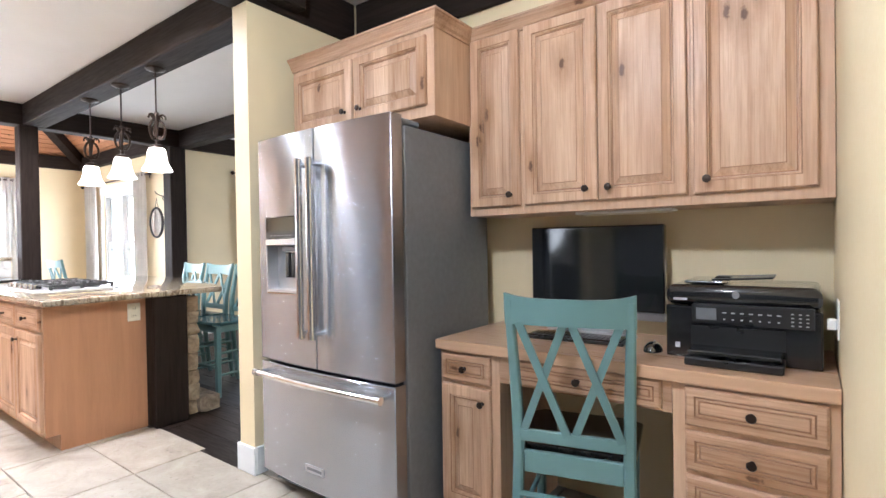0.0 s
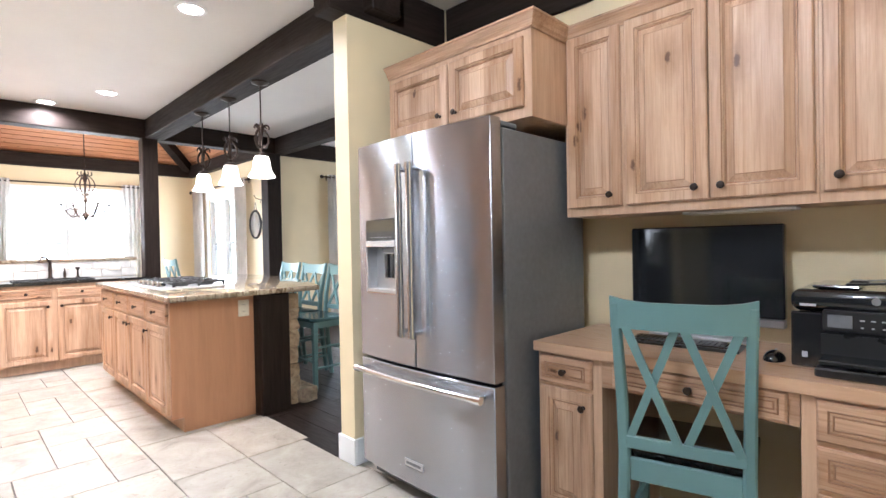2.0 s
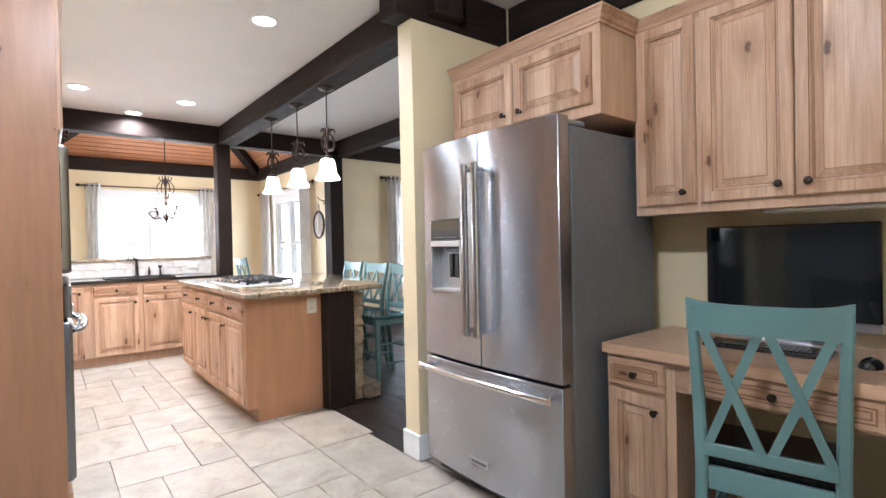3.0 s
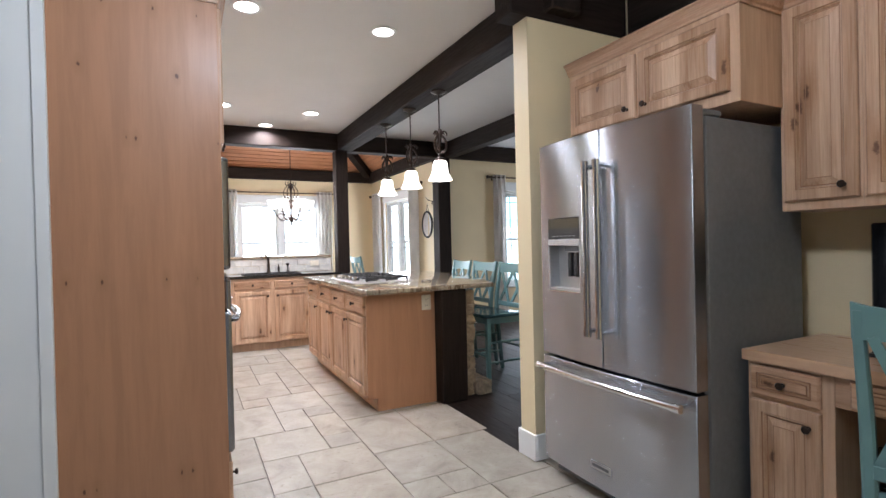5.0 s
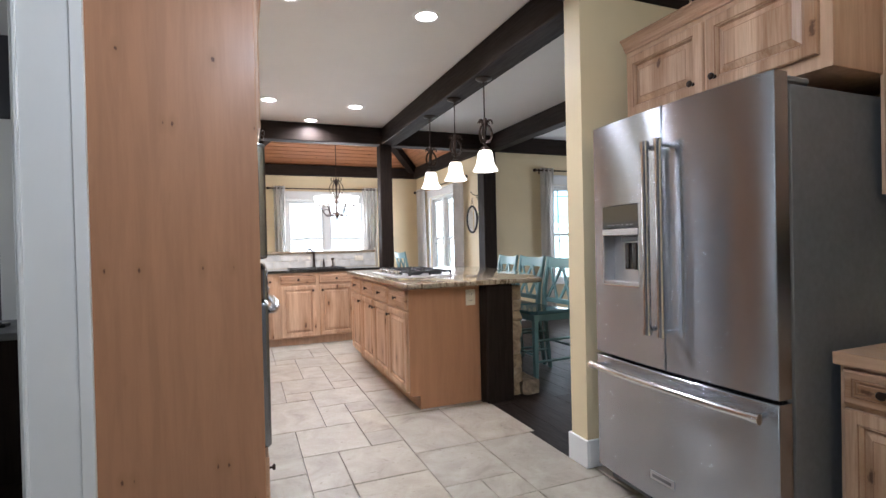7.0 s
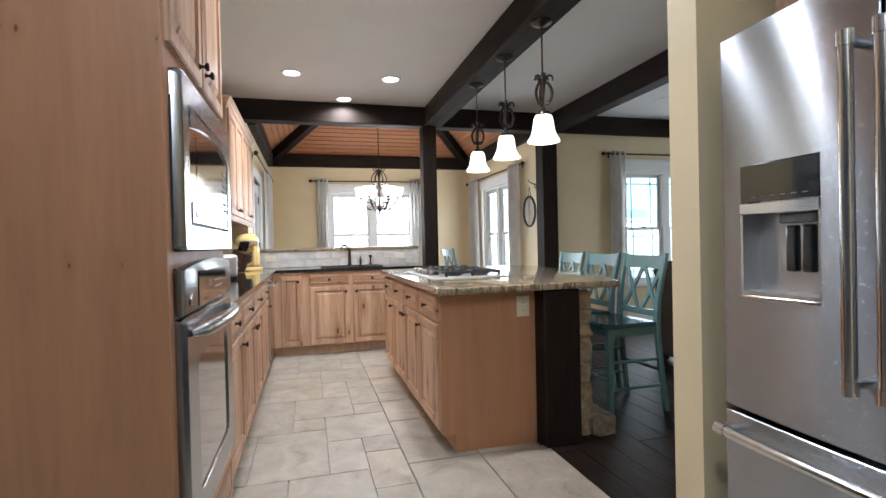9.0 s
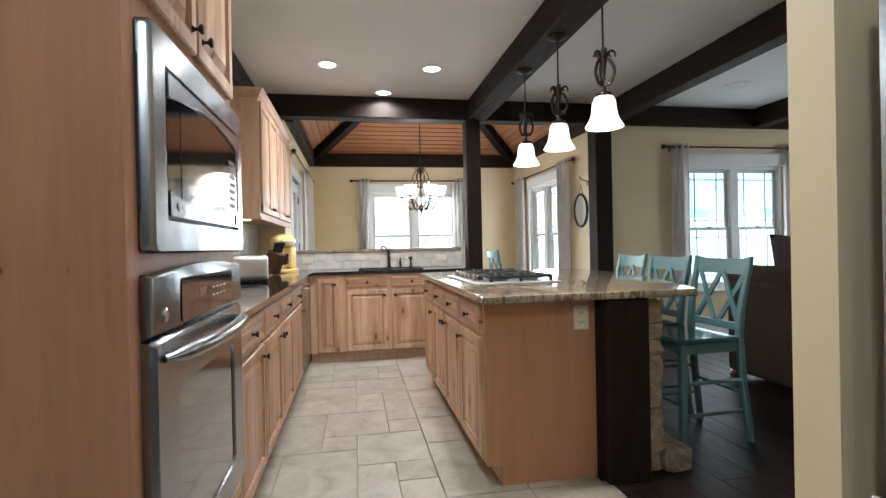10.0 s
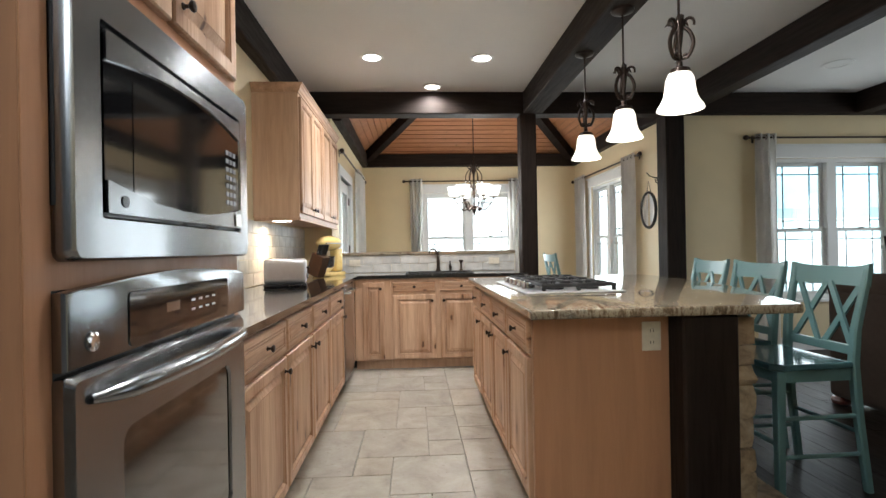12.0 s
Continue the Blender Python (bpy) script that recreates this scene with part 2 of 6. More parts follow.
ALDER = wooden("knotty_alder", (0.66, 0.455, 0.315), (0.39, 0.222, 0.128), (0.085, 0.036, 0.018), "z", 0.42, True, 0.8, 0.03, "", 1.6, 11.0)
ALDER_X = wooden("knotty_alder_rail", (0.64, 0.435, 0.3), (0.39, 0.222, 0.128), (0.085, 0.036, 0.018), "x", 0.42, True, 0.8, 0.03, "", 1.4, 13.0)
ALDER_PLAIN = wooden("plain_alder", (0.63, 0.425, 0.285), (0.47, 0.29, 0.18), (0.06, 0.026, 0.014), "z", 0.42, False, 0.8, 0.03)
VENEER = wooden("alder_veneer", (0.455, 0.235, 0.13), (0.375, 0.185, 0.1), (0.09, 0.035, 0.02), "z", 0.4, True, 0.5, 0.1, "side", 1.05)
VENEER_PLAIN = wooden("alder_panel", (0.49, 0.25, 0.135), (0.44, 0.22, 0.115), (0.2, 0.1, 0.05), "z", 0.45, False, 0.5, 0.08)
GLAZE = plain("brown_glaze", (0.31, 0.165, 0.09), 0.5)
DESKTOP = wooden("alder_desktop", (0.6, 0.385, 0.245), (0.51, 0.315, 0.19), (0.15, 0.07, 0.03), "x", 0.3, False, 0.8, 0.35)
STEEL = metal("brushed_steel", (0.435, 0.463, 0.505), 0.26, "x", 1.0, 0.1, 0.12)
STEEL_TRAY = metal("satin_steel", (0.75, 0.75, 0.76), 0.38)
STEEL_OVEN = metal("brushed_steel_oven", (0.28, 0.284, 0.292), 0.25, "x", 0.7, 0.2, 0.3)
STEEL_BRIGHT = metal("polished_steel", (0.75, 0.75, 0.76), 0.14)
GREY_SIDE = plain("grey_appliance_paint", (0.15, 0.158, 0.17), 0.42, 0.1)
BLACK_GLASS = plain("black_glass", (0.008, 0.008, 0.009), 0.05, 0.0, 1.0)
OVEN_GLASS = plain("oven_window_glass", (0.02, 0.017, 0.015), 0.07, 0.0, 1.0)
SCREEN = plain("dark_screen", (0.012, 0.013, 0.015), 0.06, 0.0, 0.6)
BLACK = plain("black_plastic", (0.012, 0.012, 0.013), 0.3, 0.0, 0.2)
BLACK_GLOSS = plain("gloss_black_plastic", (0.008, 0.008, 0.009), 0.12, 0.0, 0.8)
IRON = plain("cast_iron", (0.018, 0.017, 0.017), 0.6)
BRONZE = plain("dark_bronze", (0.035, 0.022, 0.016), 0.35, 0.7)
TEAL = painted("teal_paint", (0.125, 0.232, 0.234), 0.35, 0.08, 30, 0.06)
TEAL_DARK = painted("worn_teal_seat_paint", (0.06, 0.13, 0.145), 0.14, 0.25, 25, 0.06, 9.0)
SEAT_DARK = plain("dark_gloss_seat", (0.025, 0.022, 0.022), 0.16, 0.0, 0.6, 0.2)
GRANITE = granite("brown_granite", [(0.3, (0.03, 0.022, 0.016)), (0.44, (0.15, 0.1, 0.058)), (0.52, (0.36, 0.3, 0.22)), (0.6, (0.16, 0.12, 0.08)), (0.72, (0.46, 0.42, 0.36))], 0.1, 1.0, (1.0, 2.6, 1.0))
BLACK_GRANITE = granite("black_granite", [(0.3, (0.006, 0.006, 0.006)), (0.55, (0.02, 0.018, 0.016)), (0.68, (0.1, 0.09, 0.08))], 0.08, 2.0)
TRAVERTINE = travertine()
GROUT = painted("sand_grout", (0.29, 0.258, 0.212), 0.9, 0.15, 150, 0.3)
PLANK = wooden("dark_floor_plank", (0.022, 0.0135, 0.0095), (0.007, 0.0045, 0.0036), (0.006, 0.004, 0.003), "x", 0.48, False, 1.4, 0.0)
PINE = wooden("stained_pine_plank", (0.44, 0.2, 0.095), (0.33, 0.135, 0.062), (0.08, 0.03, 0.015), "y", 0.4, True, 1.0)
STONE = fieldstone()
MORTAR = painted("grey_mortar", (0.2, 0.17, 0.14), 0.95, 0.2, 60, 0.5)
CURTAIN = fabric("linen_curtain", (0.9, 0.88, 0.85), 320, 3, 0.9, 0.2, 0.45)
SOFA = fabric("brown_sofa_fabric", (0.042, 0.028, 0.021), 160, 30, 0.9, 0.05)
SOFA_DARK = fabric("plum_cushion_fabric", (0.07, 0.048, 0.052), 160, 12, 0.9, 0.05)
FOOT_WOOD = plain("red_brown_wood", (0.13, 0.028, 0.02), 0.3, 0.0, 0.3)
GLASS = clear_glass()
MIRROR = metal("mirror_silver", (0.9, 0.9, 0.9), 0.02)
SHADE = glowing("lit_alabaster_shade", (1.0, 0.9, 0.76), 3.6)
CHAND_SHADE = glowing("lit_chandelier_shade", (1.0, 0.93, 0.82), 4.0)
LENS = glowing("lit_can_lens", (1.0, 0.95, 0.88), 26.0)
DISPLAY = glowing("amber_display", (1.0, 0.5, 0.2), 0.12, (0.05, 0.02, 0.01))
OUTSIDE = glowing("hazy_day", (0.85, 0.95, 1.0), 5.5)
# faint emission on an opaque pane, for light behind the office door
DIM_DAY = glowing("dim_pane_glow", (0.85, 0.92, 1.0), 0.12, (0.3, 0.3, 0.3))
SIDE_YARD = glowing("hazy_side_yard", (0.6, 0.8, 1.0), 2.0)
# daylight and haze on the neighbour's house are put in as emission
HOUSE_ROOF_GLOW = glowing("glowing_neighbour_roof", (0.36, 0.78, 0.92), 2.6)
HOUSE_WALL_GLOW = glowing("glowing_neighbour_wall", (0.7, 0.94, 1.0), 3.8)
SPLASH = painted("pale_stone_tile", (0.52, 0.5, 0.46), 0.4, 0.2, 40, 0.15, 8.0)
ALMOND = plain("almond_plastic", (0.68, 0.62, 0.5), 0.4)
YELLOW = plain("yellow_enamel", (0.8, 0.58, 0.22), 0.2, 0.0, 0.5)
WHITE_PRINT = plain("grey_print", (0.5, 0.5, 0.52), 0.5)
SILVER = metal("silver_plastic", (0.55, 0.55, 0.57), 0.35)
KNIFE_WOOD = wooden("knife_block_wood", (0.08, 0.04, 0.02), (0.04, 0.02, 0.012), (0.02, 0.01, 0.005), "z", 0.4, False)


# ---- building helpers ----
def box(bm, x0, x1, y0, y1, z0, z1, bevel=0.0, seg=1, mat=0):
    vs = [bm.verts.new((x, y, z)) for x in (x0, x1) for y in (y0, y1) for z in (z0, z1)]
    quads = ((0, 1, 3, 2), (4, 6, 7, 5), (0, 4, 5, 1), (2, 3, 7, 6), (0, 2, 6, 4), (1, 5, 7, 3))
    fs = [bm.faces.new([vs[i] for i in q]) for q in quads]
    for f in fs:
        f.material_index = mat
    if bevel:
        edges = list({e for f in fs for e in f.edges})
        bmesh.ops.bevel(bm, geom=edges, offset=bevel, segments=seg, affect="EDGES", profile=0.6)
    return bm


def boxes(*items, bevel=0.0, seg=1):
    bm = bmesh.new()
    for it in items:
        box(bm, *it, bevel=bevel, seg=seg)
    return bm


def mesh_of(name, bm, mats, smooth=False):
    me = bpy.data.meshes.new(name)
    bmesh.ops.recalc_face_normals(bm, faces=bm.faces)
    bm.to_mesh(me)
    bm.free()
    for m in mats if isinstance(mats, (list, tuple)) else [mats]:
        me.materials.append(m)
    if smooth:
        me.shade_smooth()
        me.set_sharp_from_angle(angle=radians(38))
    return me


def part(name, bm, mats, parent, label="", at=None, smooth=False):
    """One mesh object under a thing or a part."""
    me = bm if isinstance(bm, bpy.types.Mesh) else mesh_of(name, bm, mats, smooth)
    ob = new(name, me)
    ob.parent = parent
    if at is not None:
        ob.matrix_basis = at
    if label:
        tagged(ob, label)
    return ob


def thing(name, label, category, m=None, group="", kind=""):
    ob = new(name)
    ob.empty_display_size = 0.1
    if m is not None:
        ob.matrix_basis = m
    return tagged(ob, label, category, group, kind)


def structure(name, bm, mats, label, category, smooth=False):
    return tagged(new(name, mesh_of(name, bm, mats, smooth)), label, category, kind="structure")


def lathe(profile, seg=20, bm=None, cx=0.0, cy=0.0):
    """Profile of (radius, height) turned round z."""
    bm = bm or bmesh.new()
    rings = []
    for r, z in profile:
        rings.append([bm.verts.new((cx + r * math.cos(2 * math.pi * i / seg), cy + r * math.sin(2 * math.pi * i / seg), z)) for i in range(seg)])
    for a, b in zip(rings, rings[1:]):
        for i in range(seg):
            j = (i + 1) % seg
            bm.faces.new((a[i], a[j], b[j], b[i]))
    for ring, r in ((rings[0], profile[0][0]), (rings[-1], profile[-1][0])):
        if r > 1e-4:
            bm.faces.new(ring)
    return bm


def tube(points, r, seg=8, bm=None, closed=False, taper=None):
    """A round bar along a line of points."""
    bm = bm or bmesh.new()
    pts = [Vector(p) for p in points]
    rings = []
    side = None
    for i, p in enumerate(pts):
        a = pts[i - 1] if i or closed else p
        c = pts[(i + 1) % len(pts)] if i < len(pts) - 1 or closed else p
        d = (c - a).normalized()
        if side is None:
            side = d.orthogonal().normalized()
        side = (side - d * side.dot(d)).normalized()
        up = d.cross(side)
        rr = r * (taper[i] if taper else 1)
        rings.append([bm.verts.new(p + rr * (side * math.cos(2 * math.pi * k / seg) + up * math.sin(2 * math.pi * k / seg))) for k in range(seg)])
    pairs = list(zip(rings, rings[1:])) + ([(rings[-1], rings[0])] if closed else [])
    for a, b in pairs:
        for k in range(seg):
            j = (k + 1) % seg
            bm.faces.new((a[k], a[j], b[j], b[k]))
    if not closed:
        bm.faces.new(rings[0])
        bm.faces.new(rings[-1])
    return bm


def slab(outline, z0, z1, bevel=0.0, seg=2):
    """A flat plate with the given outline."""
    bm = bmesh.new()
    lo = [bm.verts.new((x, y, z0)) for x, y in outline]
    hi = [bm.verts.new((x, y, z1)) for x, y in outline]
    n = len(outline)
    bm.faces.new(lo)
    bm.faces.new(hi)
    rim = []
    for i in range(n):
        j = (i + 1) % n
        f = bm.faces.new((lo[i], lo[j], hi[j], hi[i]))
        rim.append(f)
    if bevel:
        edges = [e for e in bm.edges if abs(e.verts[0].co.z - e.verts[1].co.z) < 1e-6]
        bmesh.ops.bevel(bm, geom=edges, offset=bevel, segments=seg, affect="EDGES", profile=0.5)
    return bm


def spiral(c, r0, r1, a0, turns, n=26, plane="xz"):
    out = []
    for i in range(n):
        s = i / (n - 1)
        a, r = a0 + 2 * math.pi * turns * s, r0 + (r1 - r0) * s
        u, v = r * math.cos(a), r * math.sin(a)
        out.append((c[0] + u, c[1], c[2] + v) if plane == "xz" else (c[0], c[1] + u, c[2] + v))
    return out


def panel_mesh(name, w, h, t=0.02, mats=None, raised=True, frame_w=0.055):
    """A cabinet front seen from -y: a frame, a glazed groove and a bevelled raised field. Its back lies on y = 0."""
    bm = bmesh.new()
    f = min(frame_w, w * 0.26, h * 0.3)
    if raised:
        rings = [(0, 0, 0), (0, t - 0.005, 0), (0.005, t, 0), (f - 0.012, t, 0), (f - 0.009, t - 0.004, 1), (f - 0.005, t - 0.003, 0), (f, t - 0.014, 0),
                 (f + 0.004, t - 0.015, 1), (f + 0.03, t - 0.003, 0), (f + 0.033, t - 0.002, 1)]
    else:
        g = min(0.028, h * 0.22)
        rings = [(0, 0, 0), (0, t - 0.007, 0), (0.007, t, 0), (g, t, 0), (g + 0.003, t - 0.004, 1), (g + 0.006, t - 0.001, 1), (g + 0.012, t - 0.001, 0), (g + 0.015, t - 0.004, 1),
                 (g + 0.018, t - 0.001, 1)]
    last = None
    for i, (ins, d, mt) in enumerate(rings):
        ins = min(ins, min(w, h) / 2 - 0.002)
        ring = [bm.verts.new(p) for p in ((ins, -d, ins), (w - ins, -d, ins), (w - ins, -d, h - ins), (ins, -d, h - ins))]
        if last:
            for k in range(4):
                fc = bm.faces.new((last[k], last[(k + 1) % 4], ring[(k + 1) % 4], ring[k]))
                fc.material_index = mt
        else:
            bm.faces.new(ring)
        last = ring
    bm.faces.new(last)
    return mesh_of(name, bm, mats or [ALDER, GLAZE])


KNOB = mesh_of("knob", lathe([(0.009, 0), (0.009, 0.003), (0.005, 0.006), (0.005, 0.014), (0.012, 0.019), (0.015, 0.024), (0.012, 0.029), (0.0, 0.031)], 12), BRONZE, True)


def front(cab, kind, x0, x1, z0, z1, knob=None, y=0.0, raised=True):
    """A door or drawer front on the face of a cabinet, with its knob."""
    w, h = x1 - x0, z1 - z0
    mats = [ALDER if kind == "door" else ALDER_X, GLAZE]
    ob = part(kind, panel_mesh(kind, w, h, 0.02, mats, raised), None, cab, at=pose(x0, y, z0))
    if knob:
        part("knob", KNOB, None, ob, at=pose(knob[0], -0.02, knob[1], 90, 0, 0))
    return ob


CROWN = [(0.0, 0.0), (0.008, 0.0), (0.009, 0.01), (0.018, 0.018), (0.023, 0.034), (0.034, 0.046), (0.036, 0.052), (0.043, 0.055), (0.043, 0.064), (0.0, 0.064)]


def crown(bm, path, z):
    """A crown moulding along a path of (x, y, outward x, outward y) corners; the outward pair is the mitre."""
    rings = [[bm.verts.new((x + ox * o, y + oy * o, z + u)) for o, u in CROWN] for x, y, ox, oy in path]
    for a, b in zip(rings, rings[1:]):
        for k in range(len(CROWN)):
            j = (k + 1) % len(CROWN)
            bm.faces.new((a[k], a[j], b[j], b[k]))
    bm.faces.new(rings[0])
    bm.faces.new(rings[-1])
    return bm

# ---- structure ----
CH = 2.81          # ceiling
BB = 2.58          # underside of the beams
DESK_Y, LEFT_Y, NOOK_L, NOOK_R, NOOK_X, LIV_X = 3.43, 0.40, 0.70, 4.42, -12.08, -8.70
XR = -1.715        # wall beside the desk


def wall_along_y(name, x0, x1, y0, y1, openings, label, mats=WALL, top=CH):
    """A wall whose long side runs along y; openings are (y0, y1, z0, z1)."""
    bm, y = bmesh.new(), y0
    for a, b, lo, hi in sorted(openings):
        box(bm, x0, x1, y, a, 0, top)
        if lo > 0:
            box(bm, x0, x1, a, b, 0, lo)
        if hi < top:
            box(bm, x0, x1, a, b, hi, top)
        y = b
    box(bm, x0, x1, y, y1, 0, top)
    return structure(name, bm, mats, label, "wall")


def wall_along_x(name, y0, y1, x0, x1, openings, label, mats=WALL, top=CH):
    bm, x = bmesh.new(), x0
    for a, b, lo, hi in sorted(openings):
        box(bm, x, a, y0, y1, 0, top)
        if lo > 0:
            box(bm, a, b, y0, y1, 0, lo)
        if hi < top:
            box(bm, a, b, y0, y1, hi, top)
        x = b
    box(bm, x, x1, y0, y1, 0, top)
    return structure(name, bm, mats, label, "wall")


FAR_WIN = (1.74, 3.30, 0.62, 2.15)
LIV_WIN = (5.50, 6.90, 0.56, 2.11)
SIDE_WIN = (-11.28, -10.0, 0.56, 2.12)
# the office opening is assumed, out of view, so that light gets in
UNSEEN_OFFICE_WIN = (-6.2, -5.0, 0.9, 2.1)
# the north opening is likewise assumed, in a wall that is never seen
UNSEEN_NORTH_WIN = (-7.6, -5.2, 0.56, 2.11)
SIDE_DOOR = (-10.45, -9.4, 0.0, 2.08)
wall_along_x("wall_desk", DESK_Y, DESK_Y + 0.12, -4.335, XR + 0.12, [], "tan painted wall behind the built-in desk")
wall_along_y("wall_stub", -4.335, -4.20, 2.62, DESK_Y, [], "short tan painted wall beside the refrigerator")
wall_along_y("wall_east", XR, XR + 0.12, 1.62, DESK_Y, [], "tan painted wall beside the built-in desk")
wall_along_x("wall_entry", 1.50, 1.62, XR, 0.9, [], "tan painted wall behind the viewer")
# two closing walls, never in view, coloured to dim the bounced light
wall_along_y("wall_back", 0.9, 1.02, -2.2, 1.62, [], "unseen wall closing the entry, grey to cut bounced light", WALL_GREY)
wall_along_x("wall_entry_south", -2.32, -2.2, -4.36, 1.02, [], "unseen wall closing the entry, grey to cut bounced light", WALL_GREY)
wall_along_y("wall_office", -4.36, -4.24, -2.2, LEFT_Y, [(-1.1, 0.2, 0.0, 2.5)], "tan painted wall with a cased opening")
wall_along_x("wall_south", 0.28, LEFT_Y, -8.95, -4.36, [], "tan painted wall behind the kitchen cabinets")
wall_along_x("wall_nook_south", NOOK_L - 0.12, NOOK_L, NOOK_X, -8.95, [SIDE_DOOR], "tan painted wall of the dining nook with a glazed door")
wall_along_y("wall_nook_jog", -8.95, -8.83, LEFT_Y, NOOK_L, [], "narrow tan painted wall return")
wall_along_y("wall_west", NOOK_X - 0.12, NOOK_X, NOOK_L - 0.12, NOOK_R + 0.12, [FAR_WIN], "tan painted wall of the dining nook with a wide window")
wall_along_x("wall_nook_north", NOOK_R, NOOK_R + 0.12, NOOK_X, LIV_X - 0.12, [SIDE_WIN], "tan painted wall of the dining nook with a window")
wall_along_y("wall_living_west", LIV_X - 0.12, LIV_X, NOOK_R, 8.6, [LIV_WIN], "tan painted living room wall with a double window")
wall_along_x("wall_living_north", 8.6, 8.72, LIV_X - 0.12, -1.6, [UNSEEN_NORTH_WIN], "tan painted wall closing the living room")
wall_along_y("wall_living_east", -1.72, -1.6, DESK_Y + 0.12, 8.6, [], "tan painted wall closing the living room")
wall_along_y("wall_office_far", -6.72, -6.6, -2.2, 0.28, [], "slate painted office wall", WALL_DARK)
wall_along_x("wall_office_south", -2.32, -2.2, -6.72, -4.36, [UNSEEN_OFFICE_WIN], "slate painted office wall", WALL_DARK)

structure("ceiling", boxes((-8.80, 1.02, -2.32, 8.72, CH, CH + 0.12)), CEIL, "white painted flat ceiling", "ceiling")
structure("subfloor", boxes((-12.2, 1.02, -2.32, 8.72, -0.14, -0.014)), GROUT, "sandy grout bed under the floor tiles", "floor")

# baseboards of the stub wall
bm = boxes((-4.35, -4.185, 2.605, 2.62, 0, 0.15), (-4.35, -4.335, 2.62, DESK_Y, 0, 0.15), (-4.20, -4.185, 2.62, 2.75, 0, 0.15), bevel=0.004)
structure("baseboard", bm, TRIM, "white painted baseboard round the stub wall", "baseboard")
bm = boxes((XR - 0.015, XR, 1.62, 2.84, 0, 0.13), bevel=0.004)
structure("baseboard", bm, TRIM, "white painted baseboard along the wall", "baseboard")
bm = boxes((NOOK_X, NOOK_X + 0.015, NOOK_L, NOOK_R, 0, 0.14), (NOOK_X + 0.015, LIV_X - 0.12, NOOK_R - 0.015, NOOK_R, 0, 0.14), (LIV_X, LIV_X + 0.015, NOOK_R + 0.1, 8.6, 0, 0.14))
structure("baseboard", bm, TRIM, "white painted baseboard along the walls", "baseboard")

# cased opening to the office
bm = boxes((-4.238, -4.222, 0.205, 0.395, 0, 2.6), (-4.228, -4.204, 0.372, 0.416, 0, 2.6), (-4.23, -4.214, 0.2, 0.214, 0, 2.6), (-4.378, -4.238, 0.185, 0.2, 0, 2.5),
           (-4.238, -4.222, -1.2, 0.205, 2.5, 2.6), bevel=0.003)
structure("trim", bm, TRIM, "white painted casing of the opening", "trim")


def beam(name, x0, x1, y0, y1, z0, z1, mats, label):
    bm = bmesh.new()
    box(bm, x0, x1, y0, y1, z0, z1, 0.008, 1)
    return structure(name, bm, mats, label, "beam")


DARK = "dark-stained rough timber ceiling beam"
beam("beam_island", -8.61, -4.10, 2.73, 2.94, BB, CH - 0.001, BEAM, DARK + " carrying the pendants")
beam("beam_cross", -8.80, -8.612, LEFT_Y, 8.6, BB, CH - 0.001, BEAM_Y, DARK + " at the edge of the kitchen")
beam("beam_left", -8.61, -4.24, LEFT_Y, LEFT_Y + 0.1, BB, CH - 0.001, BEAM, DARK + " along the kitchen wall")
beam("beam_living", -8.61, -1.75, 4.38, 4.54, BB, CH - 0.001, BEAM, DARK + " across the living room")
beam("beam_living_far", -8.61, -1.75, 6.40, 6.58, BB, CH - 0.001, BEAM, DARK + " across the living room")
beam("beam_stub", -4.35, -4.185, 2.50, DESK_Y - 0.03, BB - 0.035, CH - 0.001, BEAM_Y, DARK + " over the stub wall")
beam("beam_desk", -4.184, XR, DESK_Y - 0.03, DESK_Y - 0.001, BB - 0.08, CH - 0.001, BEAM, DARK + " over the desk wall")
beam("post_kitchen", -8.78, -8.61, 2.70, 2.868, 0, BB, POST, "dark-stained square timber post at the sink counter")
beam("post_living", -8.83, -8.62, 4.27, 4.475, 0, BB, POST, "dark-stained square timber post at the nook corner")

# nook: ring beams, hip rafters and the boarded vault
beam("beam_nook_west", NOOK_X, NOOK_X + 0.1, NOOK_L, NOOK_R, 2.60, CH, BEAM_Y, DARK + " over the nook window")
beam("beam_nook_north", NOOK_X + 0.1, -8.80, NOOK_R - 0.1, NOOK_R, 2.60, CH, BEAM, DARK + " over the nook wall")
beam("beam_nook_south", NOOK_X + 0.1, -8.95, NOOK_L, NOOK_L + 0.1, 2.60, CH, BEAM, DARK + " over the nook wall")
APEX = Vector((-10.42, 2.56, 4.15))
CORNERS = [Vector((NOOK_X + 0.02, NOOK_L + 0.02, CH)), Vector((NOOK_X + 0.02, NOOK_R - 0.02, CH)), Vector((-8.8, NOOK_R - 0.02, CH)), Vector((-8.8, NOOK_L + 0.02, CH))]


def vault_board(bm, a, b, c, d, thick=0.02):
    n = (b - a).cross(d - a).normalized() * thick
    if n.z < 0:
        n = -n
    lo = [bm.verts.new(p) for p in (a, b, c, d)]
    hi = [bm.verts.new(p + n) for p in (a, b, c, d)]
    bm.faces.new(lo)
    bm.faces.new(hi)
    for i in range(4):
        bm.faces.new((lo[i], lo[(i + 1) % 4], hi[(i + 1) % 4], hi[i]))


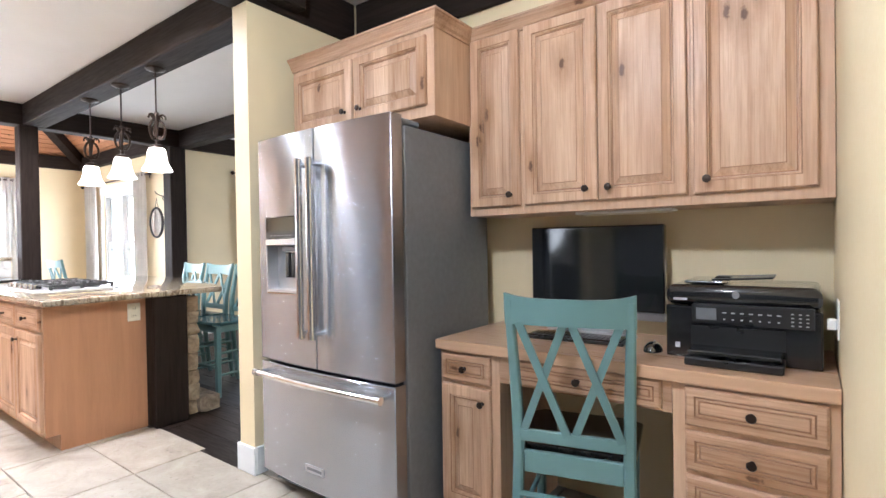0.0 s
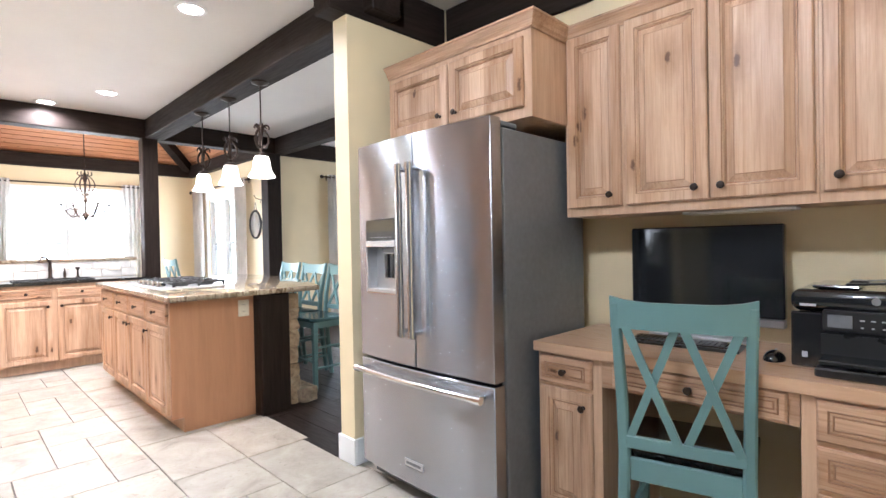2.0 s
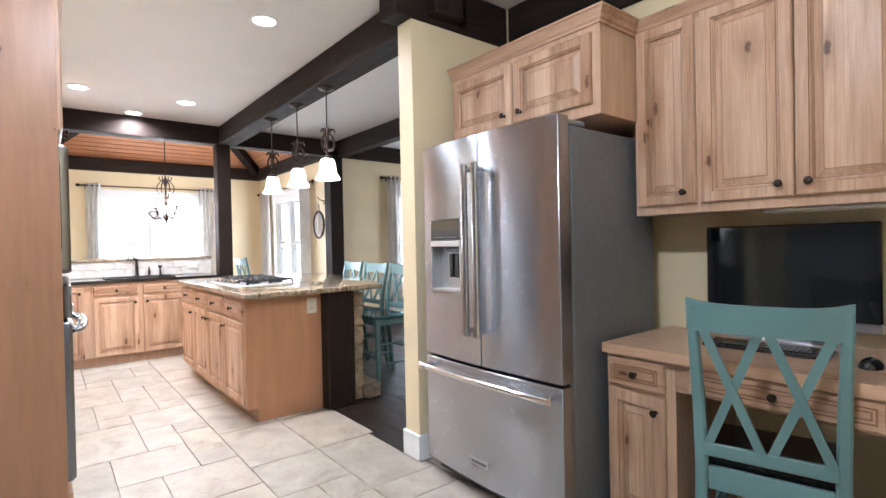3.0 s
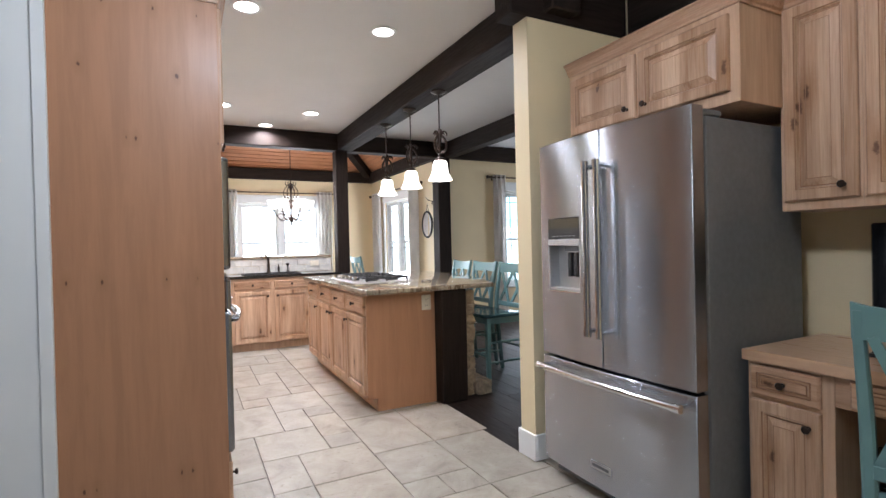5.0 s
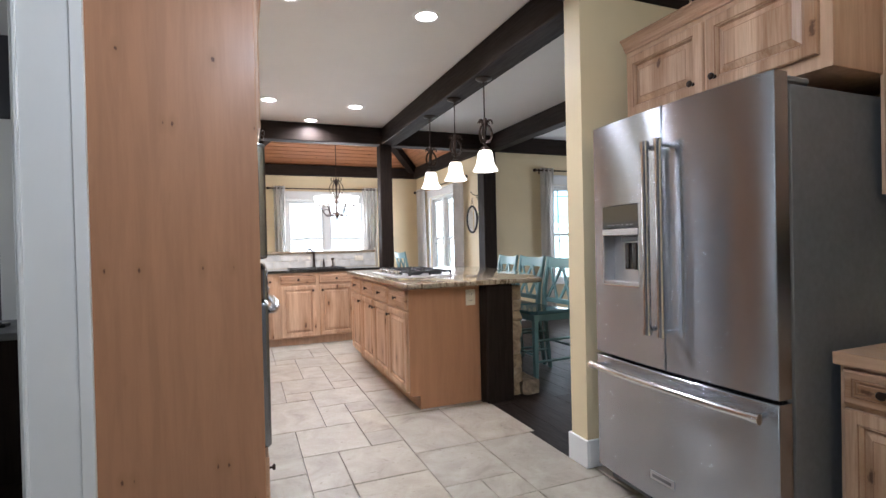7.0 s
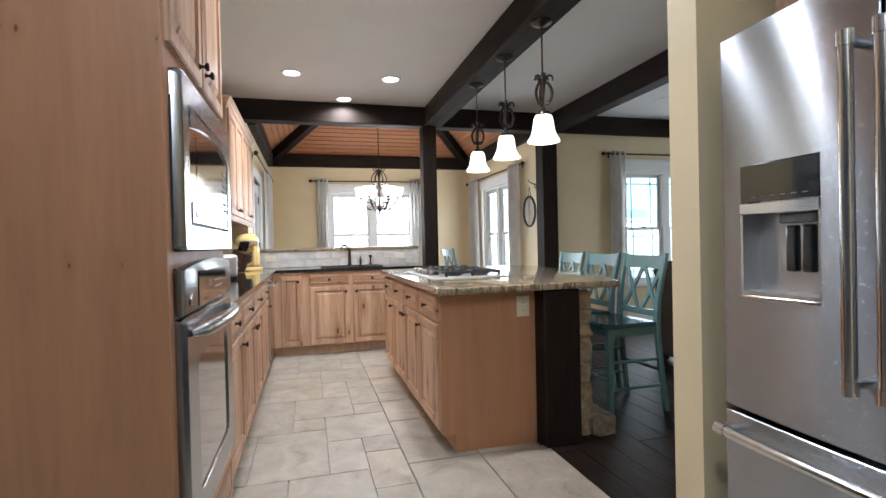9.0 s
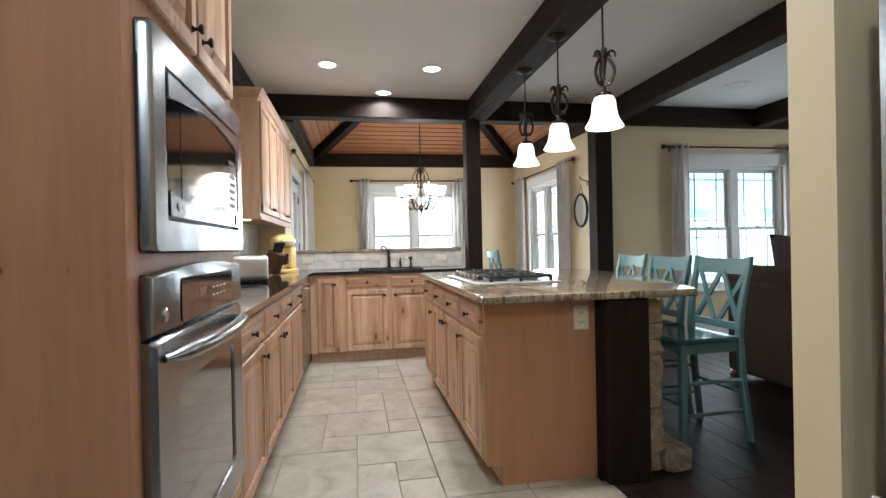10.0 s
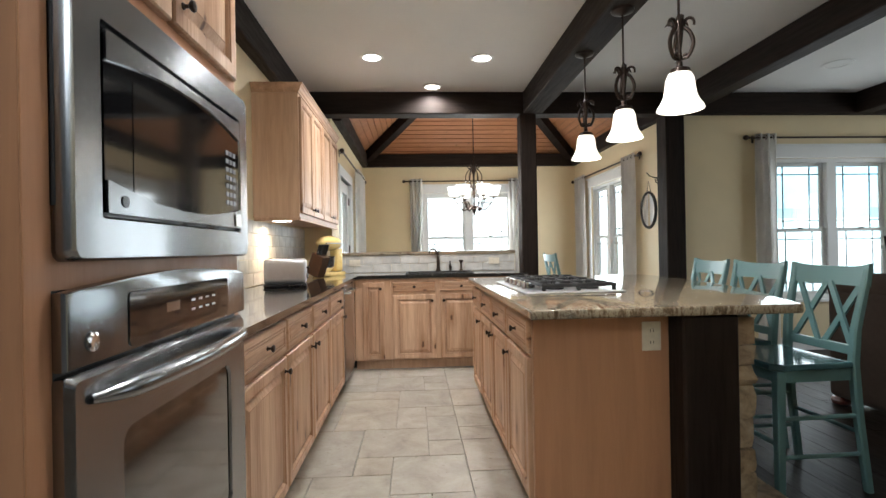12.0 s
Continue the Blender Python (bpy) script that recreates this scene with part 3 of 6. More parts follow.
bm = bmesh.new()
for i in range(4):
    a, b = CORNERS[i], CORNERS[(i + 1) % 4]
    n = 24
    for k in range(n):
        s0, s1 = k / n, (k + 1) / n - 0.006
        vault_board(bm, a.lerp(APEX, s0), b.lerp(APEX, s0), b.lerp(APEX, s1), a.lerp(APEX, s1))
    na = (b - a).cross(APEX - a).normalized()
    na = na if na.z > 0 else -na
    tri = [bm.verts.new(p + na * 0.022) for p in (a, b, APEX)]
    bm.faces.new(tri)
structure("ceiling_vault", bm, PINE, "reddish stained pine boards on a hipped vault", "ceiling")
for i, c in enumerate(CORNERS):
    bm = bmesh.new()
    d = (APEX - c)
    side = Vector((-d.y, d.x, 0)).normalized() * 0.07
    down = Vector((0, 0, -0.2))
    pts = [c + side, c - side, c - side + down, c + side + down]
    ends = [p + d for p in pts]
    lo, hi = [bm.verts.new(p) for p in pts], [bm.verts.new(p) for p in ends]
    bm.faces.new(lo)
    bm.faces.new(hi)
    for k in range(4):
        bm.faces.new((lo[k], lo[(k + 1) % 4], hi[(k + 1) % 4], hi[k]))
    structure("rafter_hip", bm, BEAM, "dark-stained hip rafter under the pine vault", "rafter")


# windows: local x along the wall, -y towards the room
def window(name, label, m, w, z0, z1, units=2, depth=0.12):
    h = z1 - z0
    root = tagged(thing(name, label, "window", m), kind="structure")
    fw = 0.045
    part("window_frame", boxes((0, fw, 0.02, depth, z0, z1), (w - fw, w, 0.02, depth, z0, z1), (fw, w - fw, 0.02, depth, z0, z0 + fw), (fw, w - fw, 0.02, depth, z1 - fw, z1), bevel=0.003), TRIM, root)
    part("casing", boxes((-0.09, 0, -0.02, -0.001, z0 - 0.06, z1), (w, w + 0.09, -0.02, -0.001, z0 - 0.06, z1), (-0.1, w + 0.1, -0.026, -0.001, z1, z1 + 0.13), (-0.12, w + 0.12, -0.04, -0.001, z1 + 0.13, z1 + 0.15), bevel=0.003), TRIM, root)
    part("window_sill", boxes((-0.11, w + 0.11, -0.05, 0.02, z0 - 0.03, z0), bevel=0.004), TRIM, root)
    mull = 0.11
    inner = (w - 2 * fw - mull * (units - 1)) / units
    for u in range(units):
        x0 = fw + u * (inner + mull)
        x1 = x0 + inner
        if u:
            part("mullion", boxes((x0 - mull, x0, 0.015, depth, z0 + fw, z1 - fw), bevel=0.003), TRIM, root)
        mid = z0 + 0.49 * h
        for k, (a, b, y) in enumerate(((z0 + fw, mid + 0.02, 0.045), (mid - 0.02, z1 - fw, 0.075))):
            s = 0.038
            sash = part("sash", boxes((x0, x0 + s, y, y + 0.028, a, b), (x1 - s, x1, y, y + 0.028, a, b), (x0 + s, x1 - s, y, y + 0.028, a, a + s), (x0 + s, x1 - s, y, y + 0.028, b - s, b), bevel=0.003), TRIM, root)
            bars = [(x0 + s + 0.1, x0 + s + 0.113), (x1 - s - 0.113, x1 - s - 0.1)]
            zz = (a + s + 0.08, a + s + 0.093) if k == 0 else (b - s - 0.093, b - s - 0.08)
            zy = (b - s - 0.093, b - s - 0.08) if k == 0 else (a + s + 0.08, a + s + 0.093)
            bm = bmesh.new()
            for p, q in bars:
                box(bm, p, q, y + 0.016, y + 0.024, a + s, b - s)
            for p, q in (zz, zy):
                box(bm, x0 + s, bars[0][0], y + 0.016, y + 0.024, p, q)
                box(bm, bars[0][1], bars[1][0], y + 0.016, y + 0.024, p, q)
                box(bm, bars[1][1], x1 - s, y + 0.016, y + 0.024, p, q)
            part("grille", bm, GREY_SIDE, sash, "thin grey glazing bars")
            pane = part("pane", boxes((x0 + s, x1 - s, y + 0.008, y + 0.012, a + s, b - s)), GLASS, sash)
            pane.visible_shadow = False
            if k == 0:
                part("sash_lock", boxes(((x0 + x1) / 2 - 0.03, (x0 + x1) / 2 + 0.03, y - 0.012, y, b - 0.012, b + 0.006), bevel=0.003), BRONZE, sash)
    return root


window("window_1", "wide white double-hung window in the dining nook", pose(NOOK_X, FAR_WIN[0], 0, 0, 0, 90), FAR_WIN[1] - FAR_WIN[0], FAR_WIN[2], FAR_WIN[3])
window("window_2", "white double-hung window beside the hanging mirror", pose(SIDE_WIN[0], NOOK_R, 0), SIDE_WIN[1] - SIDE_WIN[0], SIDE_WIN[2], SIDE_WIN[3])
window("window_3", "white double-hung living room window with dark grilles", pose(LIV_X, LIV_WIN[0], 0, 0, 0, 90), LIV_WIN[1] - LIV_WIN[0], LIV_WIN[2], LIV_WIN[3])

# unseen window added as the source of the office's light
window("window_4", "white double-hung window, unseen, added to let light into the office", pose(UNSEEN_OFFICE_WIN[1], -2.2, 0, 0, 0, 180), UNSEEN_OFFICE_WIN[1] - UNSEEN_OFFICE_WIN[0], UNSEEN_OFFICE_WIN[2], UNSEEN_OFFICE_WIN[3])

# unseen window assumed here to brighten the living room wall and ceiling
window("window_5", "wide white double-hung window, unseen, assumed as the living room's light source", pose(UNSEEN_NORTH_WIN[0], 8.6, 0), UNSEEN_NORTH_WIN[1] - UNSEEN_NORTH_WIN[0], UNSEEN_NORTH_WIN[2], UNSEEN_NORTH_WIN[3], 3)

# glazed door of the nook
dw = SIDE_DOOR[1] - SIDE_DOOR[0]
door = tagged(thing("door_1", "white glazed patio door with dark handle", "door", pose(SIDE_DOOR[1], NOOK_L, 0, 0, 0, 180)), kind="structure")
part("door_frame", boxes((-0.09, 0.03, -0.02, 0.11, 0, 2.08), (dw - 0.03, dw + 0.09, -0.02, 0.11, 0, 2.08), (-0.09, dw + 0.09, -0.02, 0.11, 2.08, 2.2), bevel=0.003), TRIM, door)
leaf = part("door_leaf", boxes((0.03, 0.15, 0.03, 0.07, 0.01, 2.06), (dw - 0.15, dw - 0.03, 0.03, 0.07, 0.01, 2.06), (0.15, dw - 0.15, 0.03, 0.07, 0.01, 0.25), (0.15, dw - 0.15, 0.03, 0.07, 1.93, 2.06), bevel=0.003), TRIM, door)
pane = part("pane", boxes((0.15, dw - 0.15, 0.048, 0.052, 0.25, 1.93)), GLASS, leaf)
pane.visible_shadow = False
part("door_handle", tube([(0.09, 0.03, 1.0), (0.09, -0.03, 1.0), (0.2, -0.03, 1.0)], 0.009, 8), BRONZE, leaf, "dark bronze lever handle", smooth=True)
for z in (0.35, 1.2, 1.85):
    part("hinge", boxes((dw - 0.045, dw - 0.02, 0.015, 0.03, z - 0.05, z + 0.05)), BRONZE, leaf)

# daylight beyond the glass
structure("backdrop", boxes((-22, -21.9, -14, 22, -1, 12)), OUTSIDE, "pale hazy daylight beyond the windows", "backdrop")
structure("backdrop", boxes((-22, -1.0, 22, 22.1, -1, 12)), SIDE_YARD, "pale hazy daylight beyond the windows", "backdrop")
structure("backdrop", boxes((-22, -9.5, -7, -6.9, -1, 12)), OUTSIDE, "pale hazy daylight beyond the windows", "backdrop")
structure("ground", boxes((-60, -12.22, -40, 40, -0.6, -0.5)), painted("dry_lawn", (0.12, 0.16, 0.06), 0.9, 0.3, 30, 0.5), "pale lawn outside the house", "ground")
# its wall and roof glow by themselves to look sunlit and hazy
nb = thing("neighbour_house", "house with a blue-green roof beyond the window, glowing pale for daylight haze", "house", pose(-18, 11.6, -0.5))
part("wall", boxes((-2, 2, -1.6, 6, 0, 2.5)), HOUSE_WALL_GLOW, nb)
bm = bmesh.new()
for a, b in (((2.5, 2.55), (0.0, 4.1)), ((-2.5, 2.55), (0.0, 4.1))):
    vs = [bm.verts.new(p) for p in ((a[0], -2.1, a[1]), (a[0], 6.4, a[1]), (b[0], 6.4, b[1]), (b[0], -2.1, b[1]), (a[0], -2.1, a[1] - 0.25), (a[0], 6.4, a[1] - 0.25), (b[0], 6.4, b[1] - 0.25), (b[0], -2.1, b[1] - 0.25))]
    for q in ((0, 1, 2, 3), (4, 5, 6, 7), (0, 1, 5, 4), (2, 3, 7, 6), (0, 3, 7, 4), (1, 2, 6, 5)):
        bm.faces.new([vs[i] for i in q])
part("roof", bm, HOUSE_ROOF_GLOW, nb)

area_lamp("daylight", NOOK_X - 0.012, 2.52, 1.4, (-8, 2.52, 1.4), WINDOW_WATTS, 1.44, 1.42, DAY_COLOR)
area_lamp("daylight", -10.64, NOOK_R + 0.012, 1.34, (-10.64, 0, 1.34), WINDOW_WATTS * 0.8, 1.16, 1.44, DAY_COLOR)
area_lamp("daylight", LIV_X - 0.012, 6.2, 1.34, (-3, 6.2, 1.34), WINDOW_WATTS * 0.45, 1.28, 1.43, DAY_COLOR)
area_lamp("daylight", -9.925, NOOK_L - 0.012, 1.1, (-9.925, 4, 1.1), WINDOW_WATTS * 0.4, 0.74, 1.62, DAY_COLOR)

# added lamp in the assumed office window, brightens the office door
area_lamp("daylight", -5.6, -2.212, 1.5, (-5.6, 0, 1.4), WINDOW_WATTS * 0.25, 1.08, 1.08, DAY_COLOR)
# added lamp in the assumed north window, lights the living room
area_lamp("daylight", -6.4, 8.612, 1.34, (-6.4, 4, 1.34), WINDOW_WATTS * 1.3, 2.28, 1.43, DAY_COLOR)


# ---- curtains ----
def curtain(label, m, w, z0, z1, folds):
    """Hung cloth in folds; local x along the rod, -y to the room."""
    bm = bmesh.new()
    n = folds * 10
    rows = []
    for k in range(7):
        s = k / 6
        z = z0 + (z1 - z0) * s
        rows.append([bm.verts.new((w * i / n + 0.01 * math.sin(i * 0.7 + k), -0.05 + (0.028 + 0.012 * (1 - s)) * math.sin(2 * math.pi * i / 10 + 0.25 * math.sin(k * 1.3 + i * 0.2)), z)) for i in range(n + 1)])
    for a, b in zip(rows, rows[1:]):
        for i in range(n):
            bm.faces.new((a[i], a[i + 1], b[i + 1], b[i]))
    ext = bmesh.ops.solidify(bm, geom=bm.faces[:], thickness=0.003)
    c = thing("curtain", label, "curtain", m, "curtains")
    part("cloth", bm, CURTAIN, c, smooth=True)
    for i in range(folds):
        x = w * (i + 0.5) / folds
        part("grommet", tube([(x, -0.05 + 0.024 * math.cos(a), z1 - 0.04 + 0.024 * math.sin(a)) for a in [2 * math.pi * k / 12 for k in range(12)]], 0.004, 6, closed=True), BRONZE, c)
    return c


def curtain_rod(label, m, w, z):
    r = thing("curtain_rod", label, "curtain rod", m, "curtain rods")
    part("pole", tube([(-0.06, -0.05, z), (w + 0.06, -0.05, z)], 0.011, 10), BRONZE, r, smooth=True)
    for x, s in ((-0.06, -1), (w + 0.06, 1)):
        part("finial", lathe([(0.008, 0), (0.016, 0.008), (0.012, 0.018), (0.026, 0.034), (0.028, 0.05), (0.016, 0.07), (0, 0.078)], 12), BRONZE, r, at=pose(x, -0.05, z, 0, 90 * s, 0), smooth=True)
    for x in (0.0, w):
        part("bracket", boxes((x - 0.008, x + 0.008, -0.06, 0.0, z - 0.012, z - 0.004), (x - 0.012, x + 0.012, -0.006, 0.0, z - 0.05, z + 0.03)), BRONZE, r)
    return r


LIN = "pale linen grommet curtain gathered beside the window"
m = pose(NOOK_X + 0.03, 1.52, 0, 0, 0, 90)
curtain_rod("dark bronze curtain rod over the nook window", m, 2.0, 2.345)
curtain(LIN, m, 0.2, 0.03, 2.385, 3)
curtain(LIN, pose(NOOK_X + 0.03, 3.22, 0, 0, 0, 90), 0.3, 0.03, 2.385, 4)
m = pose(-11.85, NOOK_R - 0.03, 0)
curtain_rod("dark bronze curtain rod over the side window", m, 2.35, 2.30)
curtain(LIN, m, 0.5, 0.03, 2.34, 5)
curtain(LIN, pose(-9.95, NOOK_R - 0.03, 0), 0.42, 0.03, 2.34, 4)
m = pose(LIV_X + 0.03, 5.26, 0, 0, 0, 90)
curtain_rod("dark bronze curtain rod over the living room window", m, 1.95, 2.32)
curtain(LIN, m, 0.23, 0.03, 2.36, 3)
curtain(LIN, pose(LIV_X + 0.03, 6.86, 0, 0, 0, 90), 0.36, 0.03, 2.36, 4)
m = pose(-9.2, NOOK_L + 0.03, 0, 0, 0, 180)
curtain_rod("dark bronze curtain rod over the patio door", m, 2.4, 2.30)
curtain(LIN, pose(-10.55, NOOK_L + 0.03, 0, 0, 0, 180), 0.9, 0.03, 2.34, 8)


# ---- recessed lights ----
def can_light(x, y, watts=1.0, color=CAN_COLOR):
    c = thing("recessed_light", "lit white recessed ceiling can light", "ceiling light", pose(x, y, CH), "recessed lights")
    part("trim_ring", lathe([(0.072, -0.001), (0.074, -0.008), (0.098, -0.006), (0.1, -0.001)], 28), TRIM, c, smooth=True)
    part("lens", lathe([(0.0, -0.004), (0.072, -0.003), (0.072, -0.001)], 28), LENS, c, "glowing lens")
    area_lamp("can_lamp", x, y, CH - 0.015, (x, y, 0), CAN_WATTS * watts, 0.13, 0.13, color, 170 if x > -4 else 150)


for x, y in ((-5.3, 1.24), (-5.3, 2.17), (-7.7, 1.24), (-7.7, 2.18), (-8.46, 1.78)):
    can_light(x, y)
# extra can behind the viewer, unseen, added to light the entry
can_light(-0.9, 0.88, 0.8, ENTRY_COLOR)

# unseen fixture, assumed; set by the shadow line under the desk cabinets
fm = thing("flush_light", "lit white glass flush-mount light, assumed on the unseen entry ceiling", "ceiling light", pose(-2.6, 1.1, CH))
part("canopy", lathe([(0.0, -0.001), (0.16, -0.001), (0.165, -0.02), (0.12, -0.04), (0.0, -0.04)], 28), BRONZE, fm, smooth=True)
part("bowl", lathe([(0.15, -0.042), (0.145, -0.08), (0.1, -0.12), (0.04, -0.14), (0.0, -0.142)], 28), SHADE, fm, "glowing white glass bowl", smooth=True)
lamp = new("entry_lamp", bpy.data.lights.new("entry_lamp", "POINT"))
lamp.data.energy, lamp.data.color, lamp.data.shadow_soft_size = ENTRY_WATTS, ENTRY_COLOR, 0.09
lamp.location = (-2.6, 1.1, CH - 0.22)

# speaker or smoke alarm grille in the living room ceiling
vent = thing("ceiling_speaker", "white round ceiling speaker grille", "speaker", pose(-7.8, 5.47, CH))
part("ring", lathe([(0.1, -0.001), (0.1, -0.008), (0.125, -0.006), (0.127, -0.001)], 28), CEIL, vent, smooth=True)
part("grille", lathe([(0.0, -0.004), (0.1, -0.003), (0.1, -0.001)], 28), CEIL, vent)


# ---- cabinets: local x to the right along the front, y into the cabinet, z up ----
def cabinet(label, m, w, d, z0, z1, fronts, toe=0.0, group=""):
    c = thing("cabinet", label, "cabinet", m, group)
    bm = bmesh.new()
    box(bm, 0, w, 0.0, d, z0 + toe, z1, 0.002)
    if toe:
        box(bm, 0, w, 0.075, d, z0, z0 + toe)
    part("body", bm, ALDER_PLAIN, c)
    for kind, x0, x1, a, b, knob in fronts:
        w_, h_ = x1 - x0, b - a
        k = {"l": (0.045, 0.05), "r": (w_ - 0.045, 0.05), "c": (w_ / 2, h_ / 2), "tl": (0.035, h_ - 0.06), "tr": (w_ - 0.035, h_ - 0.06), "": None}[knob]
        front(c, kind, x0, x1, a, b, k, 0.0, kind == "door")
    return c


# wall cabinets over the desk
UP = "knotty alder wall cabinet with raised-panel doors over the desk"
cabinet(UP, pose(-3.125, 3.13, 0), 0.29, 0.30, 1.36, 2.235, [("door", 0.02, 0.28, 1.40, 2.2, "r")], group="wall cabinets")
cabinet(UP, pose(-2.835, 3.13, 0), 0.694, 0.30, 1.36, 2.235, [("door", 0.015, 0.345, 1.40, 2.2, "r"), ("door", 0.35, 0.683, 1.40, 2.2, "l")], group="wall cabinets")
cabinet(UP, pose(-2.141, 3.13, 0), 0.424, 0.30, 1.36, 2.235, [("door", 0.012, 0.38, 1.40, 2.2, "l")], group="wall cabinets")
OVER = cabinet("knotty alder cabinet with two doors over the refrigerator", pose(-4.10, 2.84, 0), 0.985, 0.59, 1.80, 2.20,
               [("door", 0.02, 0.475, 1.85, 2.16, "r"), ("door", 0.495, 0.945, 1.85, 2.16, "l")], group="wall cabinets")
bm = crown(bmesh.new(), [(-3.115, 3.13, 0, -1), (XR, 3.13, 0, -1)], 2.19)
tagged(new("crown_moulding", mesh_of("crown_moulding", bm, [ALDER_X])), "knotty alder crown moulding over the desk cabinets", "moulding")
bm = crown(bmesh.new(), [(-4.10, 2.84, 0, -1), (-3.115, 2.84, 1, -1), (-3.115, 3.12, 1, 0)], 2.19)
tagged(new("crown_moulding", mesh_of("crown_moulding", bm, [ALDER_X])), "knotty alder crown moulding over the refrigerator", "moulding")
under = thing("under_cabinet_light", "slim white under-cabinet light strip", "lamp", pose(-2.62, 3.2, 1.36))
part("housing", boxes((0, 0.4, 0, 0.09, -0.012, -0.001), bevel=0.003), TRIM, under)
part("diffuser", boxes((0.02, 0.38, 0.015, 0.075, -0.016, -0.0125)), ALMOND, under)

# desk
DZ = 0.81
desk = cabinet("knotty alder desk pedestal with a drawer and a door", pose(-3.118, 2.86, 0), 0.30, 0.565, 0, DZ - 0.045, [("drawer", 0.017, 0.262, 0.635, 0.752, "c"), ("door", 0.017, 0.262, 0.10, 0.618, "tr")], 0.09, group="desk cabinets")
cabinet("knotty alder desk pedestal with a stack of drawers", pose(-2.158, 2.86, 0), 0.44, 0.565, 0, DZ - 0.045,
        [("drawer", 0.04, 0.413, 0.629, 0.755, "c"), ("drawer", 0.04, 0.413, 0.484, 0.612, "c"), ("drawer", 0.04, 0.413, 0.337, 0.466, "c"), ("drawer", 0.04, 0.413, 0.10, 0.32, "c")], 0.09, group="desk cabinets")
kd = thing("pencil_drawer", "knotty alder pencil drawer under the desktop", "drawer", pose(-2.816, 2.86, 0))
part("body", boxes((0, 0.656, 0.0, 0.4, 0.655, DZ - 0.045)), ALDER_X, kd)
front(kd, "drawer_front", 0.05, 0.626, 0.665, 0.762, (0.288, 0.05), 0.0, False)
dt = bmesh.new()
box(dt, -3.127, XR - 0.002, 2.83, DESK_Y - 0.002, DZ - 0.044, DZ, 0.006, 2)
tagged(new("desktop", mesh_of("desktop", dt, DESKTOP)), "continuous honey alder desktop", "worktop")


# ---- refrigerator ----
FX0, FX1, FY = -4.07, -3.15, 2.60
FC, FH = (FX0 + FX1) / 2, (FX1 - FX0) / 2


def bulge(x):
    return FY - 0.013 - 0.02 * (1 - ((x - FC) / FH) ** 2)


def bowed_panel(x0, x1, z0, z1, back, n=14, r=0.003, hole=None):
    """A door skin bowed outwards; hole is (x0, x1, z0, z1, depth)."""
    xs = [x0, x0 + r] + [x0 + (x1 - x0) * i / n for i in range(1, n)] + [x1 - r, x1]
    zs = [z0, z0 + r, z1 - r, z1]
    if hole:
        xs = sorted(set(xs + [hole[0], hole[1]]))
        zs = sorted(set(zs + [hole[2], hole[3]]))
    bm = bmesh.new()

    def y_at(x, z):
        e = r if x in (x0, x1) or z in (z0, z1) else 0.0
        return bulge(x) + e

    grid = [[bm.verts.new((x, y_at(x, z), z)) for x in xs] for z in zs]
    for j in range(len(zs) - 1):
        for i in range(len(xs) - 1):
            if hole and xs[i] >= hole[0] - 1e-6 and xs[i + 1] <= hole[1] + 1e-6 and zs[j] >= hole[2] - 1e-6 and zs[j + 1] <= hole[3] + 1e-6:
                continue
            bm.faces.new((grid[j][i], grid[j][i + 1], grid[j + 1][i + 1], grid[j + 1][i]))
    bk = {}
    for i in range(len(xs)):
        for j in (0, len(zs) - 1):
            bk[(j, i)] = bm.verts.new((xs[i], back, zs[j]))
    for j in range(1, len(zs) - 1):
        for i in (0, len(xs) - 1):
            bk[(j, i)] = bm.verts.new((xs[i], back, zs[j]))
    for i in range(len(xs) - 1):
        for j in (0, len(zs) - 1):
            bm.faces.new((grid[j][i], grid[j][i + 1], bk[(j, i + 1)], bk[(j, i)]))
    for j in range(len(zs) - 1):
        for i in (0, len(xs) - 1):
            bm.faces.new((grid[j][i], grid[j + 1][i], bk[(j + 1, i)], bk[(j, i)]))
    return bm


fr = thing("refrigerator", "stainless steel French-door refrigerator with ice dispenser", "refrigerator", pose(0, 0, 0))
part("cabinet_body", boxes((FX0 + 0.012, FX1 - 0.006, FY + 0.075, 3.34, 0.03, 1.735), bevel=0.006), GREY_SIDE, fr, "grey painted side panels")
part("gasket", boxes((FX0 + 0.03, FX1 - 0.03, FY + 0.055, FY + 0.075, 0.1, 1.74)), BLACK, fr)
split = -3.61
ld = part("door_left", bowed_panel(FX0, split - 0.003, 0.66, 1.77, FY + 0.055, hole=(-3.99, -3.752, 1.005, 1.376)), STEEL, fr, "brushed steel door", smooth=True)
rd = part("door_right", bowed_panel(split + 0.003, FX1, 0.66, 1.77, FY + 0.055), STEEL, fr, "brushed steel door", smooth=True)
fz = part("freezer_drawer", bowed_panel(FX0, FX1, 0.085, 0.645, FY + 0.055), STEEL, fr, "brushed steel drawer front", smooth=True)
part("toe_grille", boxes((FX0 + 0.04, FX1 - 0.04, FY + 0.04, FY + 0.08, 0.025, 0.08)), GREY_SIDE, fr)
for x in (FX0 + 0.08, FX1 - 0.08):
    part("foot", lathe([(0.02, 0), (0.025, 0.004), (0.02, 0.03)], 12, cx=x, cy=FY + 0.12), BLACK, fr)
for x, s in ((FX0 + 0.05, 1), (FX1 - 0.09, -1)):
    part("hinge_cover", boxes((x - 0.04, x + 0.08, FY + 0.02, FY + 0.19, 1.7365, 1.765), bevel=0.008), GREY_SIDE, fr)
# dispenser
yb = bulge(-3.87)
